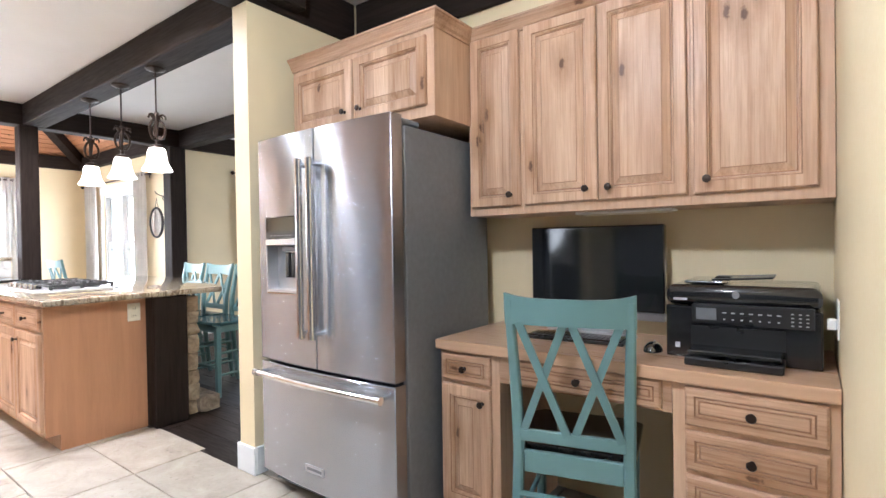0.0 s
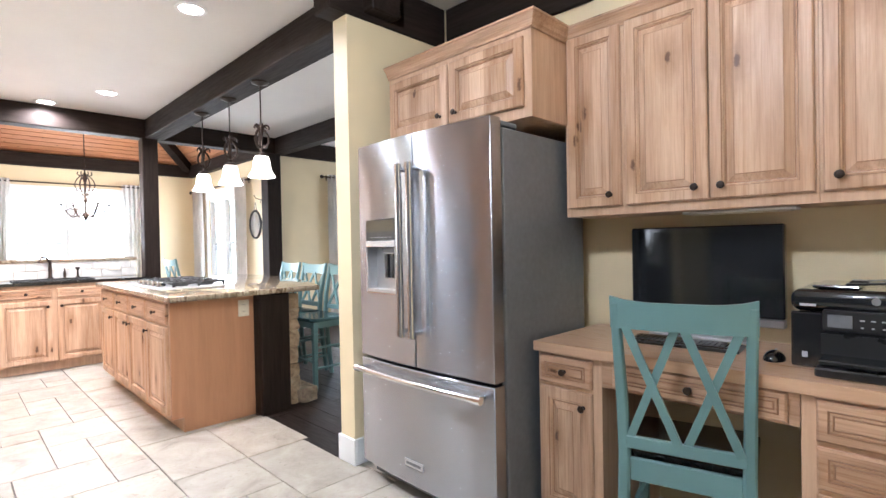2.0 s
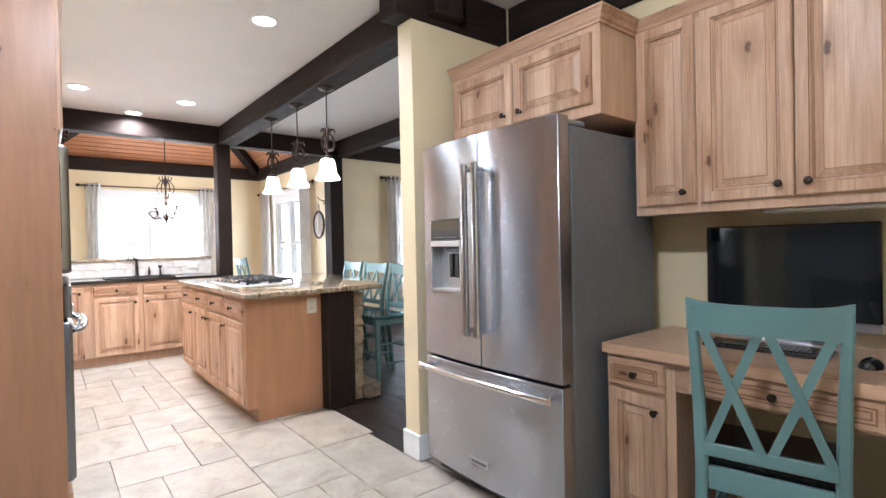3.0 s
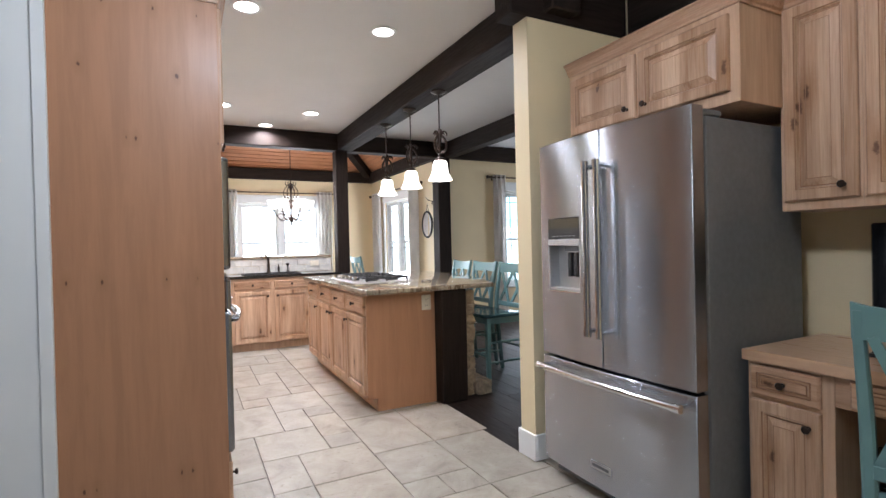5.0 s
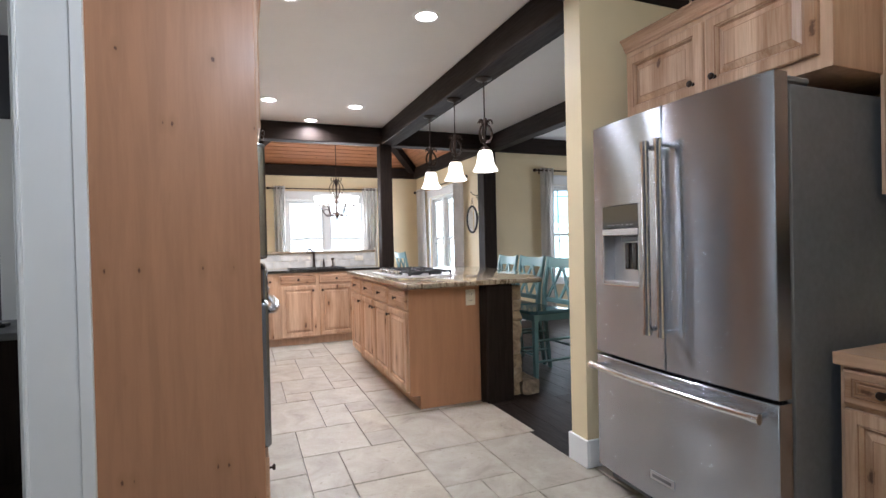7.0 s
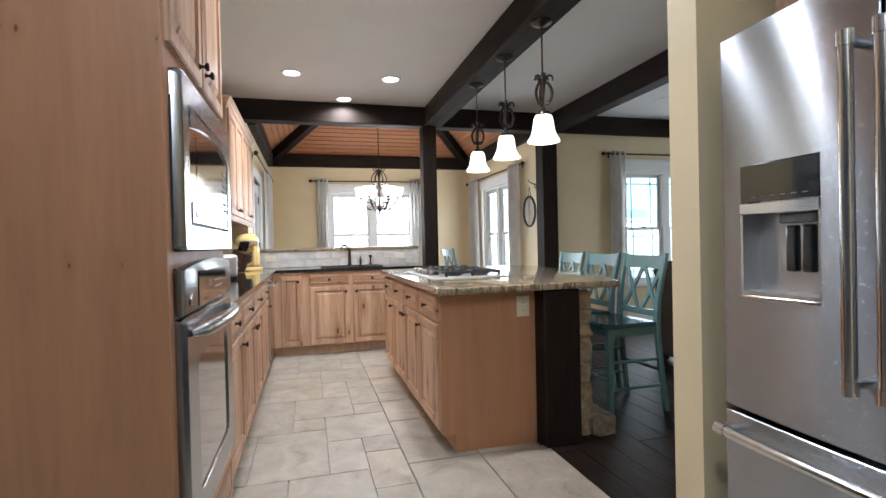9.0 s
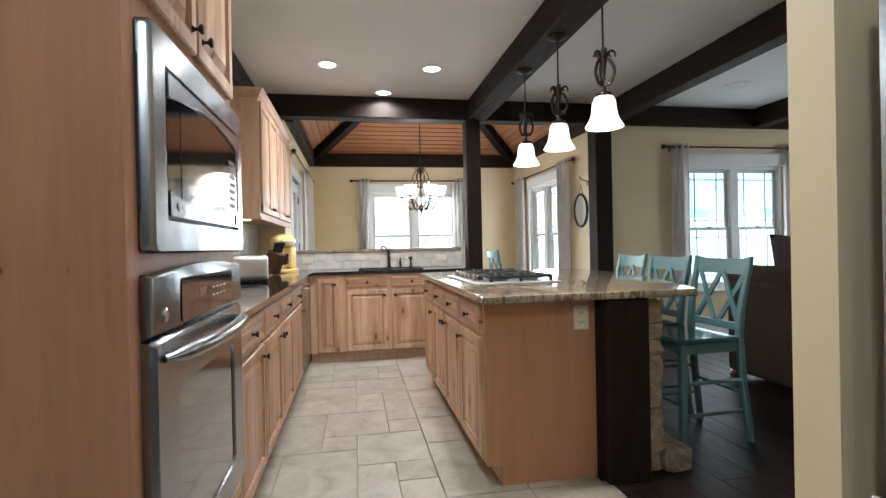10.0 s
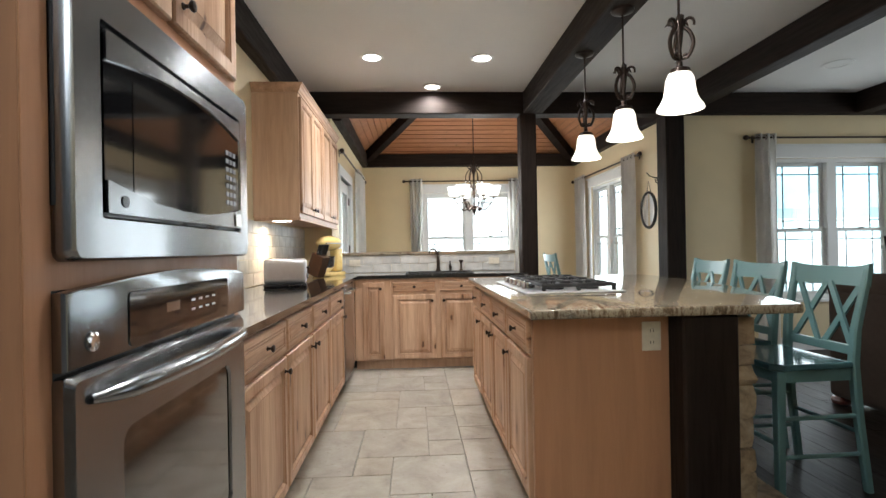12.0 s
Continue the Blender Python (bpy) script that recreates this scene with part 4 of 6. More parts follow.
part("control_panel", boxes((-3.988, -3.754, yb - 0.004, yb + 0.02, 1.268, 1.374), bevel=0.002), BLACK_GLASS, ld, "black glass control panel")
for k in range(6):
    part("key_mark", boxes((-3.95 + k * 0.03, -3.935 + k * 0.03, yb - 0.0052, yb - 0.0044, 1.282, 1.2838)), SILVER, ld)
part("dispenser_bar", boxes((-3.99, -3.752, yb - 0.007, yb + 0.02, 1.234, 1.266), bevel=0.003), STEEL_BRIGHT, ld)
for nx in (-3.99, -3.76):
    part("niche_side", boxes((nx, nx + 0.008, yb - 0.002, yb + 0.07, 1.005, 1.234)), STEEL_TRAY, ld)
part("niche_back", boxes((-3.982, -3.76, yb + 0.062, yb + 0.07, 1.005, 1.376)), STEEL_TRAY, ld)
part("niche_floor", boxes((-3.982, -3.76, yb - 0.002, yb + 0.062, 1.005, 1.016)), STEEL_TRAY, ld)
for px in (-3.868, -3.822):
    part("paddle", boxes((px, px + 0.03, yb + 0.02, yb + 0.04, 1.075, 1.2), bevel=0.006, seg=2), BLACK_GLOSS, ld)
part("spout", boxes((-3.88, -3.78, yb + 0.01, yb + 0.06, 1.205, 1.232), bevel=0.004), GREY_SIDE, ld)
part("drip_tray", boxes((-3.988, -3.754, yb - 0.006, yb + 0.05, 0.994, 1.0045), bevel=0.002), STEEL_BRIGHT, ld)


def handle_bar(pts, posts, parent):
    h = part("handle", tube(pts, 0.0155, 14), STEEL_BRIGHT, parent, "tubular steel handle", smooth=True)
    for a, b in posts:
        part("standoff", tube([a, b], 0.011, 10), STEEL_BRIGHT, h, smooth=True)
    for end, nxt in ((pts[0], pts[1]), (pts[-1], pts[-2])):
        e, d = Vector(end), (Vector(nxt) - Vector(end)).normalized()
        part("end_cap", tube([e - d * 0.004, e + d * 0.03], 0.0185, 14), STEEL_BRIGHT, h, "polished end cap", smooth=True)


for x, parent in ((split - 0.037, ld), (split + 0.037, rd)):
    y = bulge(x)
    handle_bar([(x, y - 0.057, z) for z in (0.815, 1.2, 1.618)], [((x, y - 0.057, 0.835), (x, y + 0.004, 0.835)), ((x, y - 0.057, 1.598), (x, y + 0.004, 1.598))], parent)
pts = [(x, bulge(x) - 0.055, 0.6) for x in [FX0 + 0.03 + (FX1 - FX0 - 0.06) * i / 12 for i in range(13)]]
ends = [Vector(pts[0]) + Vector((0.02, 0, 0)), Vector(pts[-1]) - Vector((0.02, 0, 0))]
handle_bar(pts, [(tuple(e), (e.x, bulge(e.x) + 0.004, 0.6)) for e in ends], fz)
part("badge", boxes((-3.703, -3.575, bulge(-3.64) - 0.003, bulge(-3.64) + 0.004, 0.172, 0.207)), SILVER, fz, "small silver maker's plate")
part("badge_bar", boxes((-3.69, -3.588, bulge(-3.64) - 0.004, bulge(-3.64) - 0.003, 0.183, 0.196)), GREY_SIDE, fz)


# ---- chairs ----
def slat(bm, p, q, w, t, up=Vector((0, 0, 1))):
    """A flat bar from p to q."""
    p, q = Vector(p), Vector(q)
    d = (q - p).normalized()
    n = Vector((0, 1, 0))
    s = d.cross(n).normalized() * (w / 2)
    n = n * (t / 2)
    lo = [bm.verts.new(p + a) for a in (s + n, s - n, -s - n, -s + n)]
    hi = [bm.verts.new(q + a) for a in (s + n, s - n, -s - n, -s + n)]
    bm.faces.new(lo)
    bm.faces.new(hi)
    for k in range(4):
        bm.faces.new((lo[k], lo[(k + 1) % 4], hi[(k + 1) % 4], hi[k]))
    return bm


def leg_mesh(p, q, w0, w1):
    bm = bmesh.new()
    lo = [bm.verts.new((p[0] + a * w0 / 2, p[1] + b * w0 / 2, p[2])) for a, b in ((-1, -1), (1, -1), (1, 1), (-1, 1))]
    hi = [bm.verts.new((q[0] + a * w1 / 2, q[1] + b * w1 / 2, q[2])) for a, b in ((-1, -1), (1, -1), (1, 1), (-1, 1))]
    bm.faces.new(lo)
    bm.faces.new(hi)
    for k in range(4):
        bm.faces.new((lo[k], lo[(k + 1) % 4], hi[(k + 1) % 4], hi[k]))
    bmesh.ops.bevel(bm, geom=bm.edges[:], offset=0.004, segments=1, affect="EDGES")
    return bm


def swept_post(line):
    """A square post through (x, y, z, width) stations."""
    bm = bmesh.new()
    rings = [[bm.verts.new((x + a * w / 2, y + b * w / 2, z)) for a, b in ((-0.62, -1), (0.62, -1), (1, -0.62), (1, 0.62), (0.62, 1), (-0.62, 1), (-1, 0.62), (-1, -0.62))] for x, y, z, w in line]
    for p, q in zip(rings, rings[1:]):
        for k in range(8):
            bm.faces.new((p[k], p[(k + 1) % 8], q[(k + 1) % 8], q[k]))
    bm.faces.new(rings[0])
    bm.faces.new(rings[-1])
    return bm


def x_chair(name, label, category, m, seat, top, w=0.43, d=0.42, group="", seat_mat=TEAL_DARK):
    """A painted chair with a double-X back. The back stands at -y, the sitter looks to +y."""
    c = thing(name, label, category, m, group)
    hw = w / 2
    lean = 0.075
    for s in (-1, 1):
        part("back_post", swept_post([(s * (hw - 0.016), -d / 2 - 0.045, 0, 0.034), (s * (hw - 0.02), -d / 2 - 0.005, seat * 0.55, 0.038), (s * (hw - 0.022), -d / 2 + 0.016, seat, 0.041),
                                      (s * (hw - 0.018), -d / 2 + 0.006, seat + (top - seat) * 0.35, 0.039), (s * (hw - 0.008), -d / 2 + 0.02 - lean, top - 0.012, 0.031)]), TEAL, c, smooth=True)
        part("front_leg", leg_mesh((s * (hw - 0.022), d / 2 - 0.025, 0), (s * (hw - 0.022), d / 2 - 0.025, seat - 0.02), 0.034, 0.044), TEAL, c)
    part("seat", slab([(-hw, -d / 2 + 0.04), (hw, -d / 2 + 0.04), (hw + 0.015, d / 2 - 0.03), (hw - 0.03, d / 2 + 0.015), (-hw + 0.03, d / 2 + 0.015), (-hw - 0.015, d / 2 - 0.03)], seat - 0.018, seat + 0.012, 0.008, 2), seat_mat, c)
    part("apron", boxes((-hw + 0.045, hw - 0.045, d / 2 - 0.035, d / 2 - 0.015, seat - 0.075, seat - 0.018), (-hw + 0.012, -hw + 0.03, -d / 2 + 0.04, d / 2 - 0.05, seat - 0.075, seat - 0.018), (hw - 0.03, hw - 0.012, -d / 2 + 0.04, d / 2 - 0.05, seat - 0.075, seat - 0.018)), TEAL, c)

    def back_at(z):
        return -d / 2 + 0.02 - lean * (z - seat) / (top - seat)

    # curved top rail
    rail_h = 0.095 if top - seat < 0.5 else 0.1
    bm = bmesh.new()
    n = 10
    rings = []
    for i in range(n + 1):
        u = -1 + 2 * i / n
        x = u * (hw + 0.008)
        bow = -0.022 * (1 - u * u)
        y = back_at(top) + bow
        zt = top - 0.004 + 0.018 * u ** 4
        zb = top - rail_h
        yb_ = back_at(zb) + bow
        rings.append([bm.verts.new(p) for p in ((x, y - 0.011, zt), (x, y + 0.011, zt), (x, yb_ + 0.011, zb), (x, yb_ - 0.011, zb))])
    for a, b in zip(rings, rings[1:]):
        for k in range(4):
            bm.faces.new((a[k], a[(k + 1) % 4], b[(k + 1) % 4], b[k]))
    bm.faces.new(rings[0])
    bm.faces.new(rings[-1])
    part("top_rail", bm, TEAL, c, smooth=True)
    z0, z1 = seat + 0.07, top - rail_h
    part("lower_rail", boxes((-hw + 0.03, hw - 0.03, back_at(z0) - 0.02, back_at(z0) + 0.0, z0 - 0.035, z0 + 0.01), bevel=0.003), TEAL, c)
    for s0, s1 in ((-0.80, -0.06), (-0.06, -0.80), (0.06, 0.80), (0.80, 0.06)):
        off = 0.004 if s0 < s1 else -0.004
        part("cross_slat", slat(bmesh.new(), (s0 * hw, back_at(z0) - 0.012 + off, z0), (s1 * hw, back_at(z1) - 0.014 + off, z1 + 0.01), 0.028, 0.014), TEAL, c)
    levels = (0.2,) if seat < 0.5 else (0.18, 0.36)
    for z in levels:
        for s in (-1, 1):
            part("stretcher", tube([(s * (hw - 0.021), -d / 2, z), (s * (hw - 0.022), d / 2 - 0.03, z)], 0.011, 8), TEAL, c, smooth=True)
    part("stretcher", tube([(-hw + 0.03, d / 2 - 0.025, levels[0] + 0.06), (hw - 0.03, d / 2 - 0.025, levels[0] + 0.06)], 0.012, 8), TEAL, c, smooth=True)
    part("stretcher", tube([(-hw + 0.03, -d / 2 - 0.01, levels[0] + 0.1), (hw - 0.03, -d / 2 - 0.01, levels[0] + 0.1)], 0.011, 8), TEAL, c, smooth=True)
    part("back_apron", boxes((-hw + 0.042, hw - 0.042, -d / 2 + 0.004, -d / 2 + 0.026, seat - 0.085, seat - 0.004), bevel=0.003), TEAL, c)
    return c


x_chair("desk_chair", "teal painted wooden chair with a double-X back and dark glossy seat", "chair", pose(-2.53, 2.99, 0, 0, 0, 13.5), 0.46, 1.035, 0.435, 0.43, "", SEAT_DARK)
STOOL = "teal painted counter stool with a double-X back at the island"
for x, y, a in ((-5.88, 3.42, 182), (-6.42, 3.43, 180), (-7.0, 3.47, 176)):
    x_chair("counter_stool", STOOL, "stool", pose(x, y, 0, 0, 0, a), 0.605, 1.06, 0.44, 0.42, "stools at the island")
x_chair("bar_chair", "teal painted chair with a double-X back in the dining nook", "chair", pose(-9.75, 3.56, 0, 0, 0, 4), 0.63, 1.09, 0.43, 0.42)


# ---- wall oven tower ----
TX0, TX1, TF = -5.10, -4.22, 1.0       # its ends and its face
TB = LEFT_Y + 0.005
tw = thing("oven_cabinet", "tall knotty alder cabinet housing the microwave and oven", "cabinet")
bm = boxes((TX1 - 0.02, TX1, TB, TF, 0.0, 2.33))
part("side_panel", bm, VENEER, tw, "smooth alder veneer panel with small knots")
part("face_stile", boxes((TX1 - 0.055, TX1 - 0.0, TF, TF + 0.004, 0.0, 2.33), bevel=0.001), VENEER_PLAIN, tw)
part("body", boxes((TX0, TX1 - 0.02, TB, TF, 0.1, 2.33), (TX0, TX1 - 0.02, TB, TF - 0.07, 0.0, 0.1)), VENEER_PLAIN, tw)
cm = pose(TX1, TF, 0, 0, 0, 180)
tw_w = TX1 - TX0
for x0, x1, k in ((0.03, tw_w / 2 - 0.006, (0.365, 0.06)), (tw_w / 2 + 0.006, tw_w - 0.03, (0.04, 0.06))):
    dr = part("door", panel_mesh("door", x1 - x0, 0.58, 0.02, [ALDER, GLAZE]), None, tw, at=cm @ pose(x0, 0, 1.715))
    part("knob", KNOB, None, dr, at=pose(k[0], -0.02, k[1], 90, 0, 0))
dr = part("drawer", panel_mesh("drawer", tw_w - 0.06, 0.19, 0.02, [ALDER_X, GLAZE], False), None, tw, at=cm @ pose(0.03, 0, 0.14))
part("knob", KNOB, None, dr, at=pose(0.12, -0.02, 0.095, 90, 0, 0))
part("crown", crown(bmesh.new(), [(TX1, TB, 1, 0), (TX1, TF, 1, 1), (TX0, TF, 0, 1)], 2.30), [ALDER_X], tw)


def rounded_rect(x0, x1, z0, z1, r, n=5):
    out = []
    for cx, cz, a in ((x1 - r, z1 - r, 0), (x0 + r, z1 - r, 90), (x0 + r, z0 + r, 180), (x1 - r, z0 + r, 270)):
        for i in range(n + 1):
            t = radians(a + 90 * i / n)
            out.append((cx + r * math.cos(t), cz + r * math.sin(t)))
    return out


def plate(outline, y0, y1, bevel=0.0, seg=2):
    """A plate in the x-z plane between y0 and y1."""
    bm = slab(outline, y0, y1, bevel, seg)
    for v in bm.verts:
        v.co = Vector((v.co.x, v.co.z, v.co.y))
    return bm


def ring_plate(outer, inner, y0, y1, lip=0.012):
    """A plate with a hole, its front edges eased; outlines of equal length; the front lies at y0."""
    bm = bmesh.new()

    def loop(pts, y, k=1.0, other=None):
        return [bm.verts.new((p[0] + (q[0] - p[0]) * (1 - k), y, p[1] + (q[1] - p[1]) * (1 - k))) for p, q in zip(pts, other or pts)]
    loops = [loop(outer, y1), loop(outer, y0 + lip), loop(outer, y0, 0.93, inner), loop(inner, y0, 0.94, outer), loop(inner, y0 + lip), loop(inner, y1)]
    n = len(outer)
    for a, b in zip(loops, loops[1:] + loops[:1]):
        for i in range(n):
            bm.faces.new((a[i], a[(i + 1) % n], b[(i + 1) % n], b[i]))
    return bm


# microwave; local frame: x 0..0.76 from the near end, -y outwards
OW = 0.765
mw = thing("microwave", "built-in stainless microwave with a bowed trim and dark window", "microwave", pose(TX1 - 0.062, TF - 0.01, 1.165, 0, 0, 180))
part("trim_frame", ring_plate(rounded_rect(0, OW + 0.06, 0, 0.498, 0.02), rounded_rect(0.078, OW - 0.008, 0.078, 0.415, 0.006), -0.045, -0.001), STEEL_OVEN, mw, "brushed steel trim frame", smooth=True)
part("side_slot", boxes((-0.0015, 0.003, -0.018, -0.0, 0.09, 0.42)), IRON, mw)
part("case", boxes((0.082, OW - 0.012, -0.03, -0.002, 0.08, 0.412)), BLACK, mw)
mx0, mx1 = 0.086, OW - 0.016


def arc_strip(x0, x1, za, zb, sag, y0, y1, n=12, flip=False):
    """A strip between a straight edge and a bowed edge."""
    bm = bmesh.new()
    cols = []
    for i in range(n + 1):
        u = i / n
        x = x0 + (x1 - x0) * u
        zbow = zb + sag * 4 * u * (1 - u)
        cols.append([bm.verts.new(p) for p in ((x, y0, za), (x, y0, zbow), (x, y1, zbow), (x, y1, za))])
    for a, b in zip(cols, cols[1:]):
        for k in range(4):
            bm.faces.new((a[k], a[(k + 1) % 4], b[(k + 1) % 4], b[k]))
    bm.faces.new(cols[0])
    bm.faces.new(cols[-1])
    return bm


md = part("door", boxes((mx0, mx1, -0.042, -0.031, 0.085, 0.405)), BLACK_GLASS, mw, "black glass door")
part("upper_band", arc_strip(mx0, mx1, 0.406, 0.352, 0.034, -0.048, -0.0425), STEEL_OVEN, md, "bowed steel band")
part("lower_band", arc_strip(mx0, mx1, 0.084, 0.142, -0.034, -0.048, -0.0425), STEEL_OVEN, md, "bowed steel band")
part("window", boxes((mx0 + 0.09, mx1 - 0.15, -0.0432, -0.042, 0.125, 0.345)), OVEN_GLASS, md)
part("badge", lathe([(0, 0), (0.011, 0.0), (0.011, 0.002), (0, 0.002)], 16), BLACK, md, at=pose(mx0 + 0.05, -0.0482, 0.108, 90, 0, 0))
part("open_button", boxes((mx1 - 0.05, mx1 - 0.008, -0.052, -0.049, 0.09, 0.125), bevel=0.001), STEEL_BRIGHT, md)
for r in range(7):
    for k in range(3):
        part("key", boxes((mx1 - 0.1 + k * 0.027, mx1 - 0.08 + k * 0.027, -0.0436, -0.0422, 0.15 + r * 0.024, 0.163 + r * 0.024)), GREY_SIDE, md)

ov = thing("wall_oven", "built-in stainless wall oven with a bowed handle", "oven", pose(TX1 - 0.048, TF - 0.017, 0.36, 0, 0, 180))
part("case", boxes((0.004, OW + 0.03, -0.02, -0.001, 0.0, 0.76)), BLACK, ov)
bm = bmesh.new()
outline = [(0.0, 0.633), (OW + 0.035, 0.633)] + [(OW + 0.035 - (OW + 0.035) * i / 12, 0.757 + 0.022 * math.sin(math.pi * i / 12)) for i in range(13)]
cp = part("control_panel", plate(outline, -0.05, -0.021, 0.008), STEEL_OVEN, ov, "brushed steel control panel with an arched top", smooth=True)
part("display", plate(rounded_rect(0.163, 0.652, 0.641, 0.746, 0.012), -0.053, -0.0505), BLACK_GLASS, cp, "black glass touch display")
for i in range(4):
    for k in range(2):
        part("key", boxes((0.42 + i * 0.04, 0.44 + i * 0.04, -0.0538, -0.0531, 0.68 + k * 0.022, 0.685 + k * 0.022)), WHITE_PRINT, cp)
part("clock", boxes((0.3, 0.36, -0.0538, -0.0531, 0.69, 0.71)), DISPLAY, cp, "amber clock digits")
part("badge", lathe([(0, 0), (0.016, 0.0), (0.016, 0.004), (0.011, 0.006), (0, 0.005)], 20), STEEL_BRIGHT, cp, at=pose(0.056, -0.05, 0.672, 90, 0, 0))
od = part("door", ring_plate(rounded_rect(0.004, OW + 0.03, 0.0, 0.623, 0.012), rounded_rect(0.15, OW - 0.1, 0.1, 0.488, 0.035), -0.05, -0.021), STEEL_OVEN, ov, "brushed steel oven door", smooth=True)
part("window", plate(rounded_rect(0.145, OW - 0.095, 0.095, 0.493, 0.035), -0.044, -0.036), OVEN_GLASS, od, "dark oven window")
pts = [(0.05 + (OW - 0.055) * i / 18, -0.05 - 0.05 * math.sin(math.pi * i / 18) ** 0.6, 0.578) for i in range(19)]
hb = part("handle", tube(pts, 0.019, 12, taper=[0.45, 0.8] + [1] * 15 + [0.8, 0.45]), STEEL_OVEN, od, "bowed steel handle bar", smooth=True)
for q in (pts[1], pts[-2]):
    part("standoff", tube([q, (q[0], -0.048, q[2] - 0.002)], 0.014, 10), STEEL_OVEN, hb, smooth=True)


# ---- left base run: doors face +y, so local x runs to -x ----
CZ = 0.93
BF = 0.98
BASE = "knotty alder base cabinet with drawer over door"


def base_unit(x_start, x_end, knob_side, group="base cabinets"):
    w = x_start - x_end
    return cabinet(BASE, pose(x_start, BF, 0, 0, 0, 180), w, BF - TB, 0, CZ - 0.032,
                   [("drawer", 0.012, w - 0.012, 0.735, 0.875, "c"), ("door", 0.012, w - 0.012, 0.125, 0.715, knob_side)], 0.1, group=group)


base_unit(-5.105, -5.715, "tr")
base_unit(-5.716, -6.275, "tr")
base_unit(-6.276, -6.84, "tl")
base_unit(-6.841, -7.49, "tr")
dwm = thing("dishwasher", "stainless steel dishwasher under the counter", "dishwasher", pose(-7.495, BF, 0, 0, 0, 180))
part("tub", boxes((0.003, 0.597, 0.0, 0.55, 0.1, CZ - 0.035)), GREY_SIDE, dwm)
part("door", boxes((0.006, 0.594, -0.024, -0.001, 0.11, CZ - 0.04), bevel=0.005), STEEL, dwm, "brushed steel door")
part("handle", tube([(0.06, -0.024, 0.83), (0.06, -0.06, 0.83), (0.54, -0.06, 0.83), (0.54, -0.024, 0.83)], 0.01, 10), STEEL_BRIGHT, dwm, smooth=True)
part("toe_plate", boxes((0.006, 0.594, 0.06, 0.075, 0.0, 0.1)), BLACK, dwm)
SX = -8.36
filler = thing("corner_cabinet", "knotty alder blind corner cabinet", "cabinet", pose(-8.098, BF, 0, 0, 0, 180))
part("body", boxes((0, 0.85, 0.0, BF - TB, 0.1, CZ - 0.032)), ALDER, filler)

# ---- sink run: doors face +x, local x runs along +y ----
cabinet("knotty alder base cabinet with one narrow door", pose(SX, 0.985, 0, 0, 0, 90), 0.35, 0.5, 0, CZ - 0.032, [("door", 0.075, 0.285, 0.11, 0.86, "tr")], 0.1, group="sink cabinets")
cabinet("knotty alder sink base with two false drawers and doors", pose(SX, 1.336, 0, 0, 0, 90), 0.93, 0.5, 0, CZ - 0.032,
        [("drawer", 0.02, 0.435, 0.765, 0.862, "c"), ("drawer", 0.48, 0.9, 0.765, 0.862, "c"), ("door", 0.02, 0.435, 0.11, 0.735, "tr"), ("door", 0.48, 0.9, 0.11, 0.735, "tl")], 0.1, group="sink cabinets")
cabinet("knotty alder base cabinet with drawer over door", pose(SX, 2.267, 0, 0, 0, 90), 0.42, 0.24, 0, CZ - 0.032, [("drawer", 0.02, 0.4, 0.765, 0.862, "c"), ("door", 0.02, 0.4, 0.11, 0.735, "tl")], 0.1, group="sink cabinets")

# dark counter in an L, with the sink cut out of it
SK = (-8.84, -8.47, 1.5, 2.15)
bm = bmesh.new()
ct = CZ - 0.03
for it in ((-8.47, -5.105, TB, 1.02), (-8.95, -8.47, 0.705, SK[2]), (-8.47, SX + 0.03, 1.02, 2.69), (SK[0] - 0.11, SK[0], SK[2], SK[3]), (-8.95, -8.47, SK[3], 2.69)):
    box(bm, it[0], it[1], it[2], it[3], ct, CZ)
bmesh.ops.remove_doubles(bm, verts=bm.verts, dist=0.0005)
tagged(new("kitchen_counter", mesh_of("kitchen_counter", bm, BLACK_GRANITE)), "polished black granite counter with square edge", "countertop")
sink = thing("sink", "black undermount kitchen sink", "sink")
part("basin", boxes((SK[0], SK[1], SK[2], SK[3], 0.70, 0.705), (SK[0] - 0.004, SK[0], SK[2], SK[3], 0.70, CZ - 0.002), (SK[1], SK[1] + 0.004, SK[2], SK[3], 0.70, ct), (SK[0], SK[1], SK[2] - 0.004, SK[2], 0.70, CZ - 0.002), (SK[0], SK[1], SK[3], SK[3] + 0.004, 0.70, CZ - 0.002)), IRON, sink)
part("rim", boxes((SK[0] - 0.02, SK[1] + 0.02, SK[2] - 0.02, SK[2], CZ + 0.0005, CZ + 0.012), (SK[0] - 0.02, SK[1] + 0.02, SK[3], SK[3] + 0.02, CZ + 0.0005, CZ + 0.012), (SK[0] - 0.02, SK[0], SK[2], SK[3], CZ + 0.0005, CZ + 0.012), (SK[1], SK[1] + 0.02, SK[2], SK[3], CZ + 0.0005, CZ + 0.012), bevel=0.003), IRON, sink)

# raised bar behind the sink
wall_bar = boxes((-9.08, -8.953, 0.71, 2.69, 0, 1.12))
structure("wall_bar", wall_bar, WALL, "low tan wall carrying the raised bar ledge", "wall")
tagged(new("bar_ledge", mesh_of("bar_ledge", slab([(-8.93, 0.705), (-8.93, 2.69), (-9.36, 2.69), (-9.36, 0.705)], 1.12, 1.155, 0.006), GRANITE)), "brown granite raised bar ledge behind the sink", "countertop")


